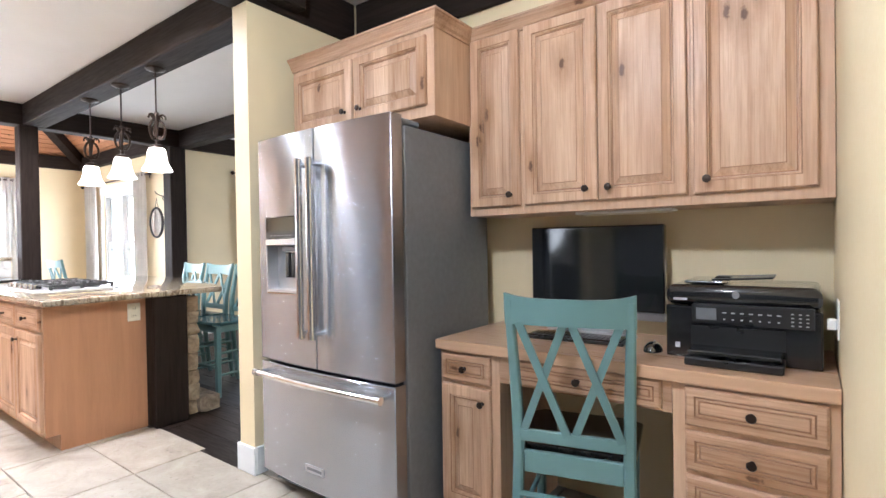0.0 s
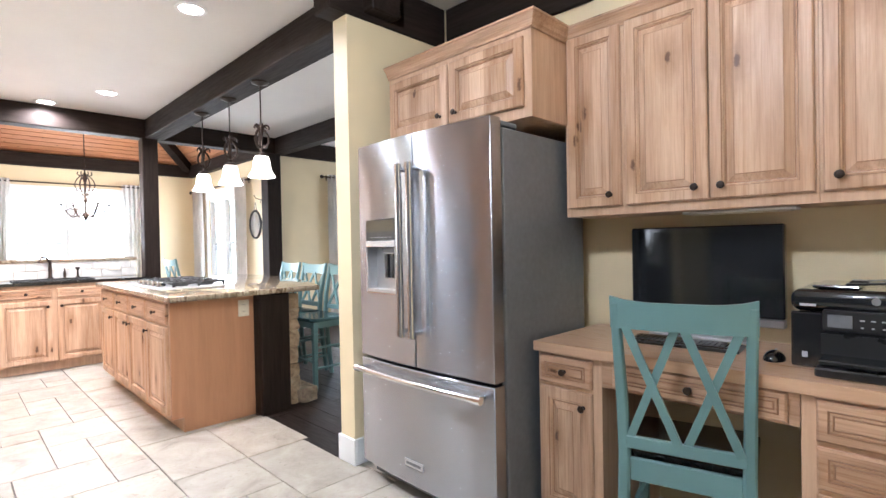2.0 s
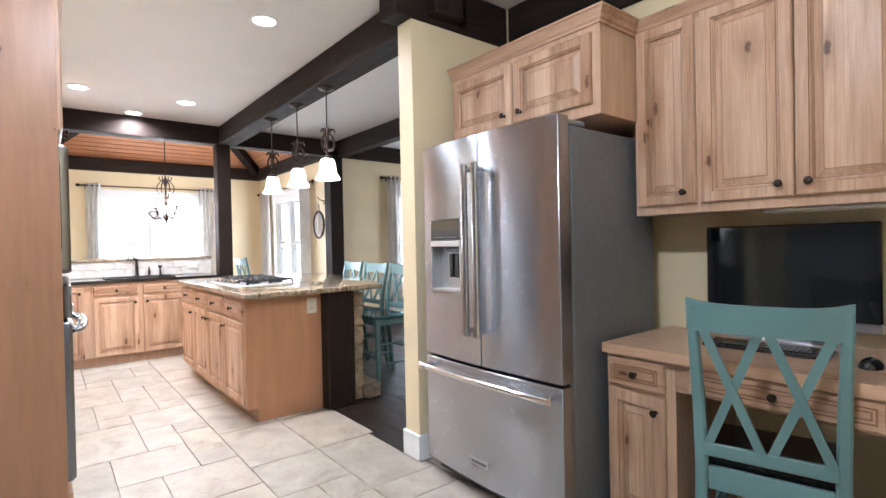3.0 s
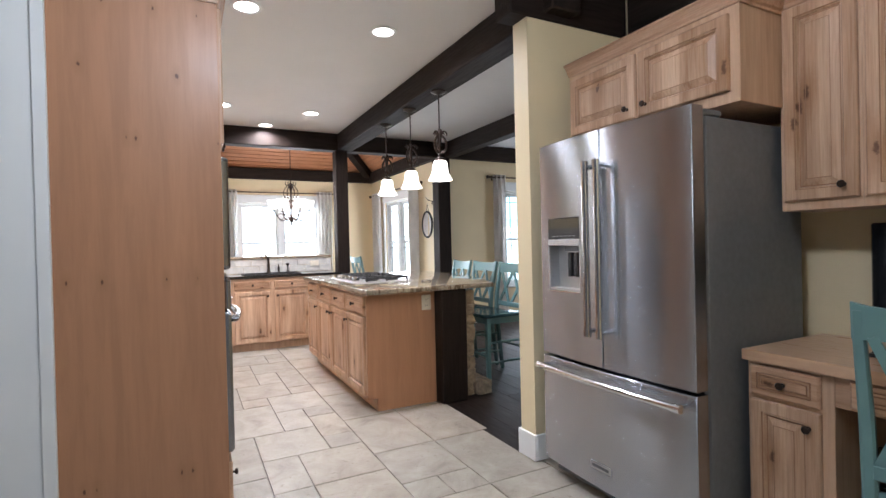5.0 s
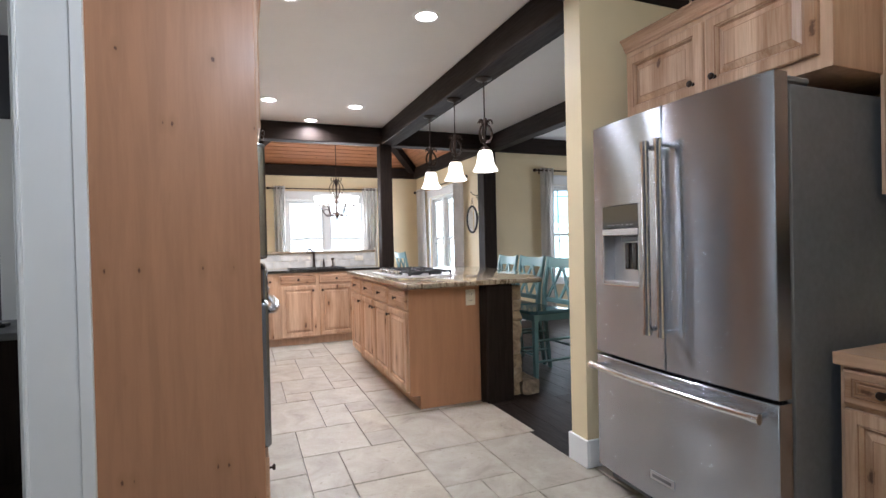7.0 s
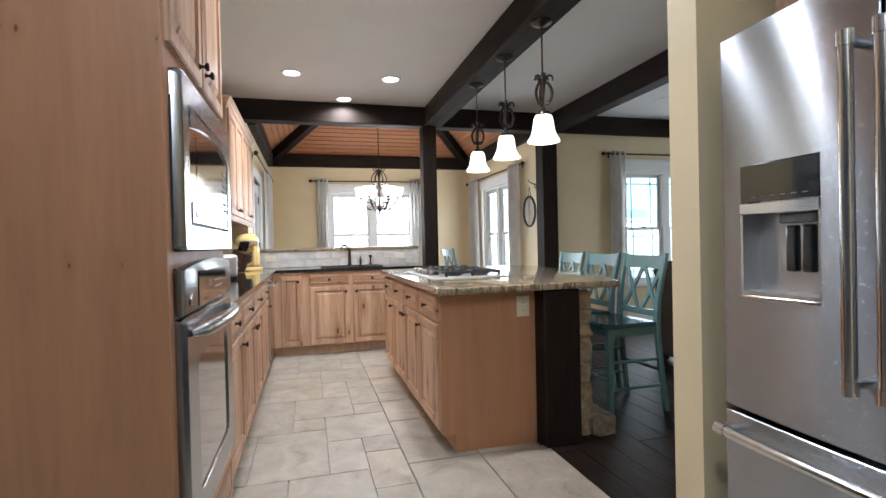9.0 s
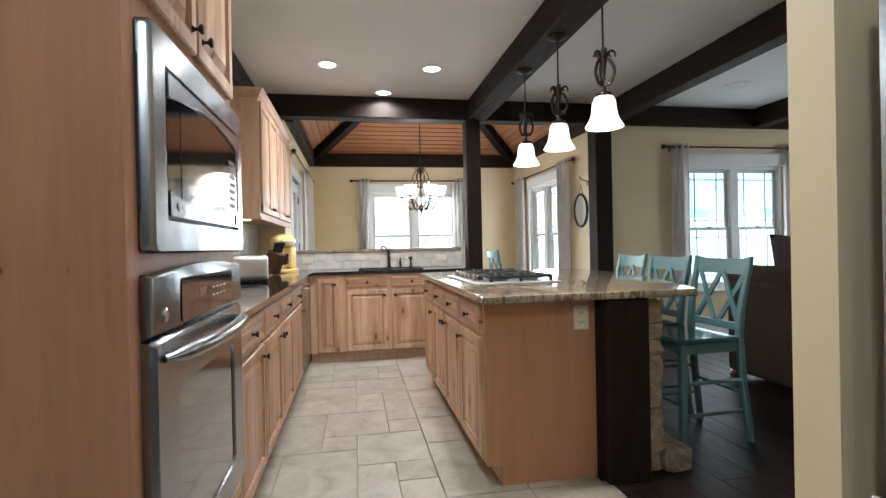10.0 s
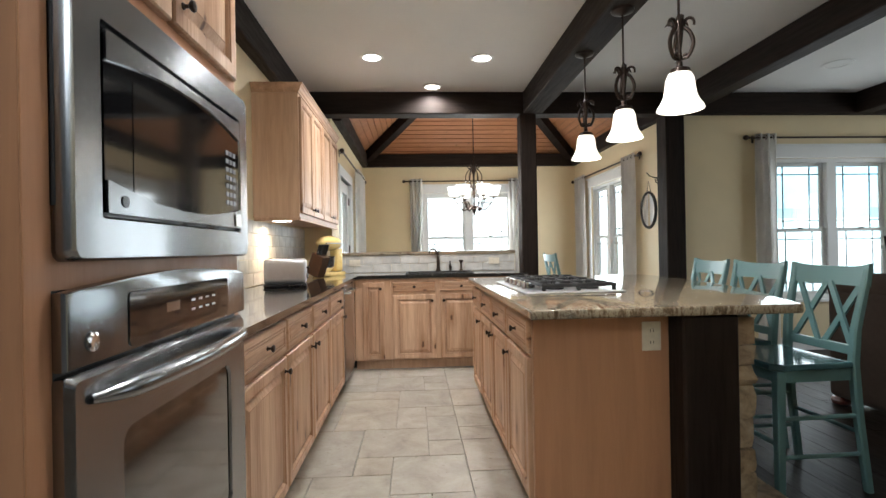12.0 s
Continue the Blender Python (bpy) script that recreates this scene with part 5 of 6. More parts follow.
def faucet():
    f = thing("faucet", "dark bronze gooseneck kitchen faucet", "faucet", pose(-8.9, 1.83, CZ))
    part("base", lathe([(0.03, 0.0005), (0.03, 0.012), (0.018, 0.03), (0.016, 0.1), (0.02, 0.11), (0.014, 0.13), (0.014, 0.2), (0.0, 0.205)], 16), BRONZE, f, smooth=True)
    part("spout", tube([(0, 0, 0.17), (0.0, -0.02, 0.225), (0.02, -0.05, 0.25), (0.05, -0.08, 0.245), (0.075, -0.1, 0.215), (0.08, -0.105, 0.195)], 0.011, 10), BRONZE, f, smooth=True)
    part("lever", tube([(0, 0, 0.2), (0.0, 0.01, 0.235), (0.0, 0.03, 0.265)], 0.006, 8), BRONZE, f, smooth=True)
    for name, y, prof in (("soap_dispenser", 0.13, [(0.02, 0.0005), (0.02, 0.01), (0.012, 0.02), (0.016, 0.05), (0.012, 0.08), (0.007, 0.09), (0.007, 0.115), (0, 0.118)]),
                          ("side_spray", 0.25, [(0.022, 0.0005), (0.022, 0.012), (0.01, 0.03), (0.009, 0.09), (0.022, 0.11), (0.024, 0.125), (0, 0.13)])):
        tagged(part(name, lathe(prof, 14), BRONZE, None, smooth=True), "dark bronze " + name.replace("_", " ") + " beside the sink", name.replace("_", " ")).matrix_basis = pose(-8.9, 1.83 + y, CZ)


faucet()

# wall cabinets of the kitchen
WUP = "knotty alder wall cabinet with two raised-panel doors"
for x in (-7.17, -8.06):
    cabinet(WUP, pose(x, 0.735, 0, 0, 0, 180), 0.888, 0.335, 1.43, 2.345, [("door", 0.02, 0.438, 1.46, 2.32, "r"), ("door", 0.45, 0.868, 1.46, 2.32, "l")], group="kitchen wall cabinets")
bm = crown(bmesh.new(), [(-7.17, 0.402, 1, 0), (-7.17, 0.735, 1, 1), (-8.949, 0.735, 0, 1)], 2.345)
tagged(new("crown_moulding", mesh_of("crown_moulding", bm, [ALDER_X])), "knotty alder crown moulding over the kitchen cabinets", "moulding")
bm = boxes((-8.949, -7.16, 0.725, 0.745, 1.405, 1.43), (-7.18, -7.16, 0.41, 0.725, 1.405, 1.43), bevel=0.003)
tagged(new("light_rail", mesh_of("light_rail", bm, [ALDER_X])), "alder light rail under the wall cabinets", "moulding")
ul = thing("under_cabinet_light", "lit warm under-cabinet puck light", "lamp", pose(-7.36, 0.56, 1.43))
part("housing", lathe([(0.075, -0.001), (0.076, -0.012), (0.07, -0.016), (0.0, -0.016)], 18), TRIM, ul)
part("lens", lathe([(0.0, -0.0165), (0.066, -0.0165), (0.066, -0.019), (0.0, -0.019)], 18), LENS, ul, "glowing lens")
area_lamp("puck_lamp", -7.36, 0.56, 1.405, (-7.36, 0.52, 0), 16.0, 0.06, 0.06, (1.0, 0.72, 0.42), 160)


# ---- island ----
IX0, IX1, IY0, IY1 = -7.45, -5.48, 2.05, 2.64
isl = "knotty alder island cabinet with drawers over doors"
for k in range(4):
    x0 = IX0 + k * (IX1 - 0.02 - IX0) / 4
    w = (IX1 - 0.02 - IX0) / 4 - 0.001
    cabinet(isl, pose(x0, IY0, 0), w, IY1 - IY0, 0, 0.895, [("drawer", 0.012, w - 0.012, 0.735, 0.875, "c"), ("door", 0.012, w - 0.012, 0.125, 0.715, "tr" if k in (0, 1) else "tl")], 0.1, group="island cabinets")
ep = thing("end_panel", "plain smooth alder end panel of the island", "panel")
part("panel", boxes((IX1 - 0.018, IX1, IY0, 2.62, 0.1, 0.895), (IX1 - 0.018, IX1, IY0 + 0.075, 2.62, 0.0, 0.1)), VENEER_PLAIN, ep)
beam("island_post", -5.60, -5.365, 2.622, 2.85, 0, 0.895, POST, "dark-stained square timber post at the island's end")
structure("wall_island", boxes((IX0, -5.602, 2.642, 2.86, 0, 0.895)), MORTAR, "mortared core of the island's stone side", "wall")
edge = [(-5.345, 2.01), (-5.345, 3.10)]
for i in range(1, 13):
    s = i / 12
    edge.append((-5.345 - 2.2 * s, 3.10 + 0.38 * math.sin(math.pi * 0.5 * min(1, s * 1.35))))
edge += [(-7.56, 2.01)]
tagged(new("island_counter", mesh_of("island_counter", slab(edge, 0.897, 0.935, 0.008, 3), GRANITE, True)), "polished brown granite island counter with a bowed edge", "countertop")
outlet = thing("outlet", "almond electrical outlet on the island's end", "outlet", pose(IX1, 2.545, 0.80, 0, 0, 90))
part("plate", boxes((-0.04, 0.04, -0.006, -0.0005, -0.06, 0.06), bevel=0.002), ALMOND, outlet)
for z in (-0.024, 0.024):
    sk = part("socket", boxes((-0.017, 0.017, -0.009, -0.006, z - 0.014, z + 0.014), bevel=0.002), ALMOND, outlet)
    for u in (-0.008, 0.005):
        part("slot", boxes((u, u + 0.003, -0.0096, -0.0091, z - 0.006, z + 0.006)), BLACK, sk)


def corbel(x):
    c = thing("scroll_bracket", "black wrought-iron scroll bracket under the counter", "bracket", pose(x, 2.93, 0.895), "scroll brackets")
    part("arm", tube([(0, 0.0, -0.008), (0, 0.1, -0.008), (0, 0.2, -0.008)], 0.008, 8), IRON, c, smooth=True)
    part("leg", tube([(0, 0.0, -0.008), (0, 0.0, -0.12), (0, 0.0, -0.24)], 0.008, 8), IRON, c, smooth=True)
    part("scroll", tube(spiral((0, 0.1, -0.07), 0.055, 0.012, 0.6, 1.6, 26, "yz"), 0.007, 8), IRON, c, smooth=True)
    part("scroll", tube(spiral((0, 0.045, -0.165), 0.042, 0.01, 2.6, 1.6, 24, "yz"), 0.006, 8), IRON, c, smooth=True)


corbel(-5.72)
corbel(-6.9)

# cooktop
ck = thing("cooktop", "stainless gas cooktop with black cast-iron grates", "cooktop", pose(-6.9, 2.135, 0.935))
part("tray", boxes((0, 0.92, 0.0, 0.53, 0.0005, 0.012), bevel=0.004), STEEL_TRAY, ck, "stainless tray")
for gx in (0.165, 0.46, 0.755):
    g = bmesh.new()
    for y in (0.1, 0.485):
        box(g, gx - 0.13, gx + 0.13, y - 0.008, y + 0.008, 0.032, 0.05, 0.003)
    for x in (-0.123, 0.123):
        box(g, gx + x - 0.008, gx + x + 0.008, 0.095, 0.49, 0.032, 0.0505, 0.003)
    box(g, gx - 0.12, gx + 0.12, 0.285, 0.3, 0.034, 0.051, 0.003)
    for y in (0.195, 0.39):
        for p, q, u, v in ((-0.12, -0.04, -0.006, 0.006), (0.04, 0.12, -0.006, 0.006), (-0.006, 0.006, -0.09, -0.035), (-0.006, 0.006, 0.035, 0.09)):
            box(g, gx + p, gx + q, y + u, y + v, 0.036, 0.056, 0.003)
    for x in (-0.12, 0.12):
        for y in (0.105, 0.29, 0.48):
            box(g, gx + x - 0.01, gx + x + 0.01, y - 0.01, y + 0.01, 0.0125, 0.033, 0.003)
    part("grate", g, IRON, ck, "black cast-iron grate")
    for y in (0.195, 0.39):
        if gx != 0.46 or y > 0.2:
            part("burner", lathe([(0.05, 0.0125), (0.05, 0.02), (0.035, 0.024), (0.034, 0.032), (0.0, 0.034)], 18, cx=gx, cy=y), IRON, ck, smooth=True)
for i in range(5):
    part("control_knob", lathe([(0.026, 0.0125), (0.027, 0.02), (0.021, 0.05), (0.0, 0.052)], 16), STEEL_BRIGHT, ck, at=pose(0.2 + i * 0.13, 0.05, 0), smooth=True)


# ---- pendants ----
def pendant(x, y):
    p = thing("pendant_light", "lit white bell-shade pendant with dark scrollwork", "pendant light", pose(x, y, 0.0), "pendants over the island")
    part("canopy", lathe([(0.0, BB - 0.001), (0.068, BB - 0.001), (0.066, BB - 0.012), (0.03, BB - 0.024), (0.009, BB - 0.034), (0.0, BB - 0.034)], 22), BRONZE, p, smooth=True)
    part("rod", tube([(0, 0, BB - 0.03), (0, 0, 2.04)], 0.006, 8), BRONZE, p, smooth=True)
    part("cap", lathe([(0.0, 2.04), (0.012, 2.035), (0.014, 2.012), (0.044, 2.0), (0.052, 1.978), (0.0, 1.978)], 20), BRONZE, p, smooth=True)
    part("stem", lathe([(0.007, 2.035), (0.014, 2.06), (0.009, 2.09), (0.016, 2.15), (0.022, 2.21), (0.014, 2.235), (0.006, 2.26)], 12), BRONZE, p, smooth=True)
    for k in range(3):
        a = radians(120 * k + 50)
        line = [(0.03 - 0.016 * math.cos(t), 2.05 - 0.016 * math.sin(t)) for t in [-2.6 + 0.45 * i for i in range(7)]]
        line += [(0.036 + 0.036 * math.sin(math.pi * q), 2.04 + 0.15 * q) for q in [i / 14 for i in range(1, 14)]]
        line += [(0.05 - 0.028 * math.cos(t), 2.205 + 0.026 * math.sin(t)) for t in [-0.6 + 0.42 * i for i in range(11)]]
        part("scroll", tube([(0.84 * r * math.cos(a), 0.84 * r * math.sin(a), z) for r, z in line], 0.008, 7, taper=[0.7 + 0.5 * math.sin(math.pi * i / (len(line) - 1)) for i in range(len(line))]), BRONZE, p, smooth=True)
        leaf_tip = [(0.018, 2.2), (0.04, 2.235), (0.062, 2.215)]
        part("leaf", tube([(r * math.cos(a + 1.05), r * math.sin(a + 1.05), z) for r, z in leaf_tip], 0.011, 6, taper=[0.9, 1.0, 0.2]), BRONZE, p, smooth=True)
    part("shade", lathe([(0.03, 1.99), (0.05, 1.98), (0.062, 1.955), (0.067, 1.91), (0.073, 1.875), (0.086, 1.845), (0.1, 1.825), (0.104, 1.812), (0.099, 1.812), (0.082, 1.845), (0.069, 1.875), (0.062, 1.91), (0.057, 1.95), (0.04, 1.972)], 28), SHADE, p, "glowing white alabaster glass", smooth=True)
    lamp = new("pendant_lamp", bpy.data.lights.new("pendant_lamp", "POINT"))
    lamp.data.energy, lamp.data.color, lamp.data.shadow_soft_size = PENDANT_WATTS, PENDANT_COLOR, 0.035
    lamp.location = (x, y, 1.79)


for x in (-5.735, -6.355, -7.015):
    pendant(x, 2.83)

# ---- chandelier ----
CX, CY = -10.4, 2.42
ch = thing("chandelier", "dark wrought-iron chandelier with white glass shades", "chandelier", pose(CX, CY, 0))
part("chain", tube([(0, 0, 4.05), (0, 0, 2.42)], 0.007, 6), BRONZE, ch)
part("canopy", lathe([(0.0, 4.1), (0.07, 4.09), (0.05, 4.05), (0.0, 4.04)], 18), BRONZE, ch, smooth=True)
part("column", lathe([(0.0, 1.63), (0.018, 1.645), (0.008, 1.67), (0.03, 1.7), (0.036, 1.73), (0.014, 1.77), (0.012, 1.9), (0.026, 1.95), (0.012, 2.0), (0.014, 2.2), (0.03, 2.26), (0.012, 2.32), (0.006, 2.43)], 16), BRONZE, ch, smooth=True)
for k in range(6):
    a = radians(60 * k + 20)
    pts = []
    for i in range(20):
        s = i / 19
        r = 0.03 + 0.25 * s
        z = 1.78 - 0.07 * math.sin(math.pi * s * 0.9) + 0.26 * max(0, s - 0.5)
        pts.append((r * math.cos(a), r * math.sin(a), z))
    arm = part("arm", tube(pts, 0.009, 8), BRONZE, ch, smooth=True)
    part("curl", tube([(math.cos(a) * (0.17 + 0.05 * math.cos(t)), math.sin(a) * (0.17 + 0.05 * math.cos(t)), 1.78 + 0.05 * math.sin(t)) for t in [0.3 * i for i in range(18)]], 0.007, 6), BRONZE, arm, smooth=True)
    ex, ey, ez = pts[-1]
    part("cup", lathe([(0.01, ez - 0.01), (0.04, ez + 0.004), (0.042, ez + 0.014), (0.0, ez + 0.016)], 14, cx=ex, cy=ey), BRONZE, arm, smooth=True)
    part("shade", lathe([(0.035, ez + 0.016), (0.068, ez + 0.04), (0.078, ez + 0.09), (0.095, ez + 0.155), (0.091, ez + 0.155), (0.074, ez + 0.09), (0.064, ez + 0.043), (0.034, ez + 0.02)], 18, cx=ex, cy=ey), CHAND_SHADE, arm, "glowing white glass shade", smooth=True)
    part("top_scroll", tube([(math.cos(a) * r, math.sin(a) * r, z) for r, z in [(0.015 + 0.1 * math.sin(math.pi * s) ** 0.8, 2.02 + 0.3 * s) for s in [i / 15 for i in range(16)]]] + [(math.cos(a) * (0.05 + 0.035 * math.cos(t)), math.sin(a) * (0.05 + 0.035 * math.cos(t)), 2.33 + 0.03 * math.sin(t)) for t in [math.pi + 0.4 * i for i in range(11)]], 0.007, 6), BRONZE, ch, smooth=True)
    part("crystal", lathe([(0.0, 0.0), (0.012, 0.02), (0.0, 0.05)], 6, cx=0.11 * math.cos(a), cy=0.11 * math.sin(a)), GLASS, ch, at=pose(0, 0, 2.08))
lamp = new("chandelier_lamp", bpy.data.lights.new("chandelier_lamp", "POINT"))
lamp.data.energy, lamp.data.color, lamp.data.shadow_soft_size = 80.0, PENDANT_COLOR, 0.2
lamp.location = (CX, CY, 2.02)

# hanging mirror on an iron hook
hk = thing("wall_hook", "black wrought-iron scroll hook on the nook wall", "hook", pose(-8.99, NOOK_R, 1.95))
part("arm", tube([(0, -0.002, 0), (0, -0.1, 0.0), (0.0, -0.16, 0.02), (0, -0.19, 0.06)], 0.006, 8), IRON, hk, smooth=True)
part("scroll", tube(spiral((0, -0.06, -0.035), 0.035, 0.01, 1.57, 1.3, 20, "yz"), 0.005, 8), IRON, hk, smooth=True)
part("plate", boxes((-0.015, 0.015, -0.006, -0.0005, -0.08, 0.04), bevel=0.002), IRON, hk)
mr = thing("hanging_mirror", "oval black-framed mirror hanging from an iron hook", "mirror", pose(-8.99, NOOK_R - 0.17, 1.58, 0, 0, 20))
oval = [(0.1 * math.cos(t), 0.195 * math.sin(t)) for t in [2 * math.pi * i / 36 for i in range(36)]]
part("frame", tube([(x * 1.04, -0.004, z * 1.02) for x, z in oval], 0.017, 8, closed=True), IRON, mr, smooth=True)
part("glass", plate(oval, -0.01, 0.002), MIRROR, mr, "silvered oval glass")
part("hanger", tube([(-0.03, 0, 0.19), (0, 0.0, 0.33), (0.03, 0, 0.19)], 0.004, 6), IRON, mr, smooth=True)

# ---- living room ----
so = thing("sofa", "brown upholstered sofa with loose back cushions", "sofa", pose(-5.85, 5.0, 0, 0, 0, 0))
part("back", boxes((-1.1, 1.1, -0.42, -0.18, 0.06, 0.84), bevel=0.05, seg=3), SOFA, so, smooth=True)
part("top_roll", tube([(-1.1, -0.3, 0.85), (0, -0.3, 0.86), (1.1, -0.3, 0.85)], 0.11, 14), SOFA, so, smooth=True)
part("base", boxes((-1.1, 1.1, -0.18, 0.5, 0.06, 0.42), bevel=0.03, seg=2), SOFA, so, smooth=True)
for x in (-1.1, 0.88):
    part("arm", boxes((x, x + 0.22, -0.17, 0.52, 0.06, 0.64), bevel=0.06, seg=3), SOFA, so, smooth=True)
for x in (-0.86, 0.01):
    part("seat_cushion", boxes((x, x + 0.85, -0.15, 0.52, 0.43, 0.56), bevel=0.04, seg=3), SOFA, so, smooth=True)
for x in (-1.05, 1.05):
    for y in (-0.36, 0.44):
        part("foot", lathe([(0.03, 0.0), (0.055, 0.012), (0.062, 0.035), (0.05, 0.058), (0.03, 0.062)], 16, cx=x, cy=y), FOOT_WOOD, so, "turned reddish wood bun foot", smooth=True)
for x, a in ((-0.9, 8), (-0.42, -10), (0.1, 6)):
    cu = thing("throw_pillow", "plum brown throw pillow on the sofa back", "pillow", pose(-5.85 + x + 0.2, 5.0 - 0.02, 0.78, 20, a, a), "throw pillows")
    bm = bmesh.new()
    bmesh.ops.create_grid(bm, x_segments=8, y_segments=8, size=0.25)
    top = []
    for v in list(bm.verts):
        u, w = v.co.x / 0.25, v.co.y / 0.25
        th = 0.085 * ((1 - u * u) * (1 - w * w)) ** 0.4
        v.co.z = th
    dup = bmesh.ops.duplicate(bm, geom=bm.faces[:])
    for v in [g for g in dup["geom"] if isinstance(g, bmesh.types.BMVert)]:
        v.co.z = -v.co.z
    bmesh.ops.remove_doubles(bm, verts=bm.verts, dist=0.002)
    part("pillow_cover", bm, SOFA_DARK, cu, at=pose(0, 0, 0.18, 90, 0, 0), smooth=True)

fan = thing("ceiling_fan", "ceiling fan with pale blades in the living room", "ceiling fan", pose(-5.9, 6.3, 0))
part("rod", tube([(0, 0, CH - 0.002), (0, 0, 2.5)], 0.014, 8), BRONZE, fan)
part("motor", lathe([(0, 2.5), (0.05, 2.5), (0.11, 2.46), (0.11, 2.4), (0.06, 2.36), (0, 2.36)], 20), BRONZE, fan, smooth=True)
for k in range(5):
    bm = slab([(0.1, -0.05), (0.66, -0.07), (0.68, 0.0), (0.66, 0.07), (0.1, 0.05)], -0.004, 0.004)
    part("blade", bm, ALMOND, fan, at=pose(0, 0, 2.42, 0, 0, 72 * k + 15) @ pose(0, 0, 0, 10, 0, 0))

# ---- office beyond the opening ----
od_ = tagged(thing("door_2", "white panelled office door with a small window", "door", pose(-6.6, -0.69, 0, 0, 0, 90)), kind="structure")
part("leaf", boxes((0, 0.8, -0.04, -0.001, 0.01, 2.19), bevel=0.003), TRIM, od_)
part("light_frame", boxes((0.1, 0.7, -0.05, -0.041, 1.87, 1.9), (0.1, 0.7, -0.05, -0.041, 2.1, 2.13), (0.1, 0.13, -0.05, -0.041, 1.9, 2.1), (0.67, 0.7, -0.05, -0.041, 1.9, 2.1), (0.385, 0.415, -0.05, -0.041, 1.9, 2.1)), TRIM, od_)
# the pane itself glows; nothing is lit behind it
part("light_pane", boxes((0.13, 0.67, -0.045, -0.041, 1.9, 2.1)), DIM_DAY, od_, "small door window, opaque with a faint painted glow")
cr = thing("credenza", "dark wooden credenza in the office", "cabinet", pose(-5.6, -0.75, 0))
part("body", boxes((-0.3, 0.3, -0.5, 0.62, 0.0, 0.76), bevel=0.004), POST, cr)
part("top", boxes((-0.33, 0.33, -0.53, 0.65, 0.762, 0.8), bevel=0.005), GREY_SIDE, cr)
sp = thing("tape_dispenser", "black desk accessory with an angled handle", "desk accessory", pose(-5.55, -0.42, 0.8, 0, 0, 90))
part("base", boxes((-0.12, 0.12, -0.04, 0.04, 0.0005, 0.025), bevel=0.006), BLACK_GLOSS, sp)
part("handle", tube([(-0.1, 0, 0.02), (-0.03, 0, 0.15), (0.03, 0, 0.165), (0.09, 0, 0.16)], 0.012, 8), BLACK_GLOSS, sp, smooth=True)

# ---- on the desk ----
mo = thing("computer", "black all-in-one computer with a dark glossy screen", "computer", pose(-2.905, 3.345, DZ))
part("bezel", boxes((0, 0.62, 0.0, 0.04, 0.105, 0.49), bevel=0.006), BLACK_GLOSS, mo)
part("screen", boxes((0.022, 0.598, -0.0015, -0.0004, 0.135, 0.468)), SCREEN, mo, "dark glossy screen")
part("chin", boxes((0.0, 0.62, -0.006, 0.036, 0.07, 0.104), bevel=0.004), SILVER, mo, "silver strip under the screen")
part("stand", slab([(0.1, -0.05), (0.52, -0.05), (0.47, 0.08), (0.15, 0.08)], 0.0005, 0.012, 0.003), SILVER, mo)
part("neck", boxes((0.22, 0.4, 0.01, 0.05, 0.012, 0.1), bevel=0.004), SILVER, mo)
kb = thing("keyboard", "black low keyboard on the desk", "keyboard", pose(-2.80, 3.05, DZ, 0, 0, 4))
part("base", boxes((0, 0.42, 0, 0.14, 0.0005, 0.014), bevel=0.004), BLACK, kb)
km = mesh_of("key", boxes((0, 0.017, 0, 0.017, 0, 0.006)), BLACK_GLOSS)
for r in range(6):
    for k in range(20):
        part("key", km, None, kb, at=pose(0.011 + k * 0.02, 0.01 + r * 0.0205, 0.0142))
ms = thing("mouse", "black computer mouse on the desk", "mouse", pose(-2.27, 3.08, DZ))
bm = bmesh.new()
bmesh.ops.create_uvsphere(bm, u_segments=16, v_segments=10, radius=1.0)
for v in bm.verts:
    v.co = Vector((v.co.x * 0.035, v.co.y * 0.058, max(0.0, v.co.z) * 0.035 + 0.0008))
part("shell", bm, BLACK_GLOSS, ms, smooth=True)
part("wheel", lathe([(0.008, -0.003), (0.01, 0.0), (0.008, 0.003)], 12), SILVER, ms, at=pose(0, 0.025, 0.028, 0, 90, 0))

pr = thing("printer", "glossy black all-in-one inkjet printer", "printer", pose(-2.212, 3.03, DZ) @ Matrix.Diagonal((1.03, 1.0, 1.12, 1)))
PW = 0.445
part("lower_body", boxes((0, PW, 0.0, 0.36, 0.0005, 0.1655), bevel=0.006, seg=2), BLACK_GLOSS, pr)
lid = slab([(0.0, 0.012), (0.012, 0.001), (PW - 0.012, 0.001), (PW, 0.012), (PW, 0.36), (0.0, 0.36)], 0.167, 0.232, 0.026, 4)
part("lid", lid, BLACK_GLOSS, pr, smooth=True)
part("feeder", slab([(0.05, 0.06), (0.17, 0.05), (0.17, 0.3), (0.05, 0.3)], 0.2325, 0.243, 0.006), BLACK_GLOSS, pr)
part("feeder_tray", boxes((0.15, 0.33, 0.05, 0.24, 0.236, 0.242), bevel=0.002), BLACK, pr, at=pose(0, 0, 0, 0, -3, 0))
part("feed_guide", boxes((0.145, 0.195, 0.07, 0.14, 0.2435, 0.258), bevel=0.005), BLACK, pr)
cpn = part("control_panel", boxes((0.085, PW - 0.02, -0.012, 0.02, 0.115, 0.175), bevel=0.004), BLACK, pr, at=pose(0, -0.004, 0))
part("display", boxes((0.1, 0.16, -0.0185, -0.0125, 0.128, 0.163)), GREY_SIDE, cpn)
for r in range(4):
    for k in range(3):
        part("button", boxes((0.365 + k * 0.019, 0.3725 + k * 0.019, -0.0145, -0.0122, 0.124 + r * 0.011, 0.1268 + r * 0.011)), WHITE_PRINT, cpn)
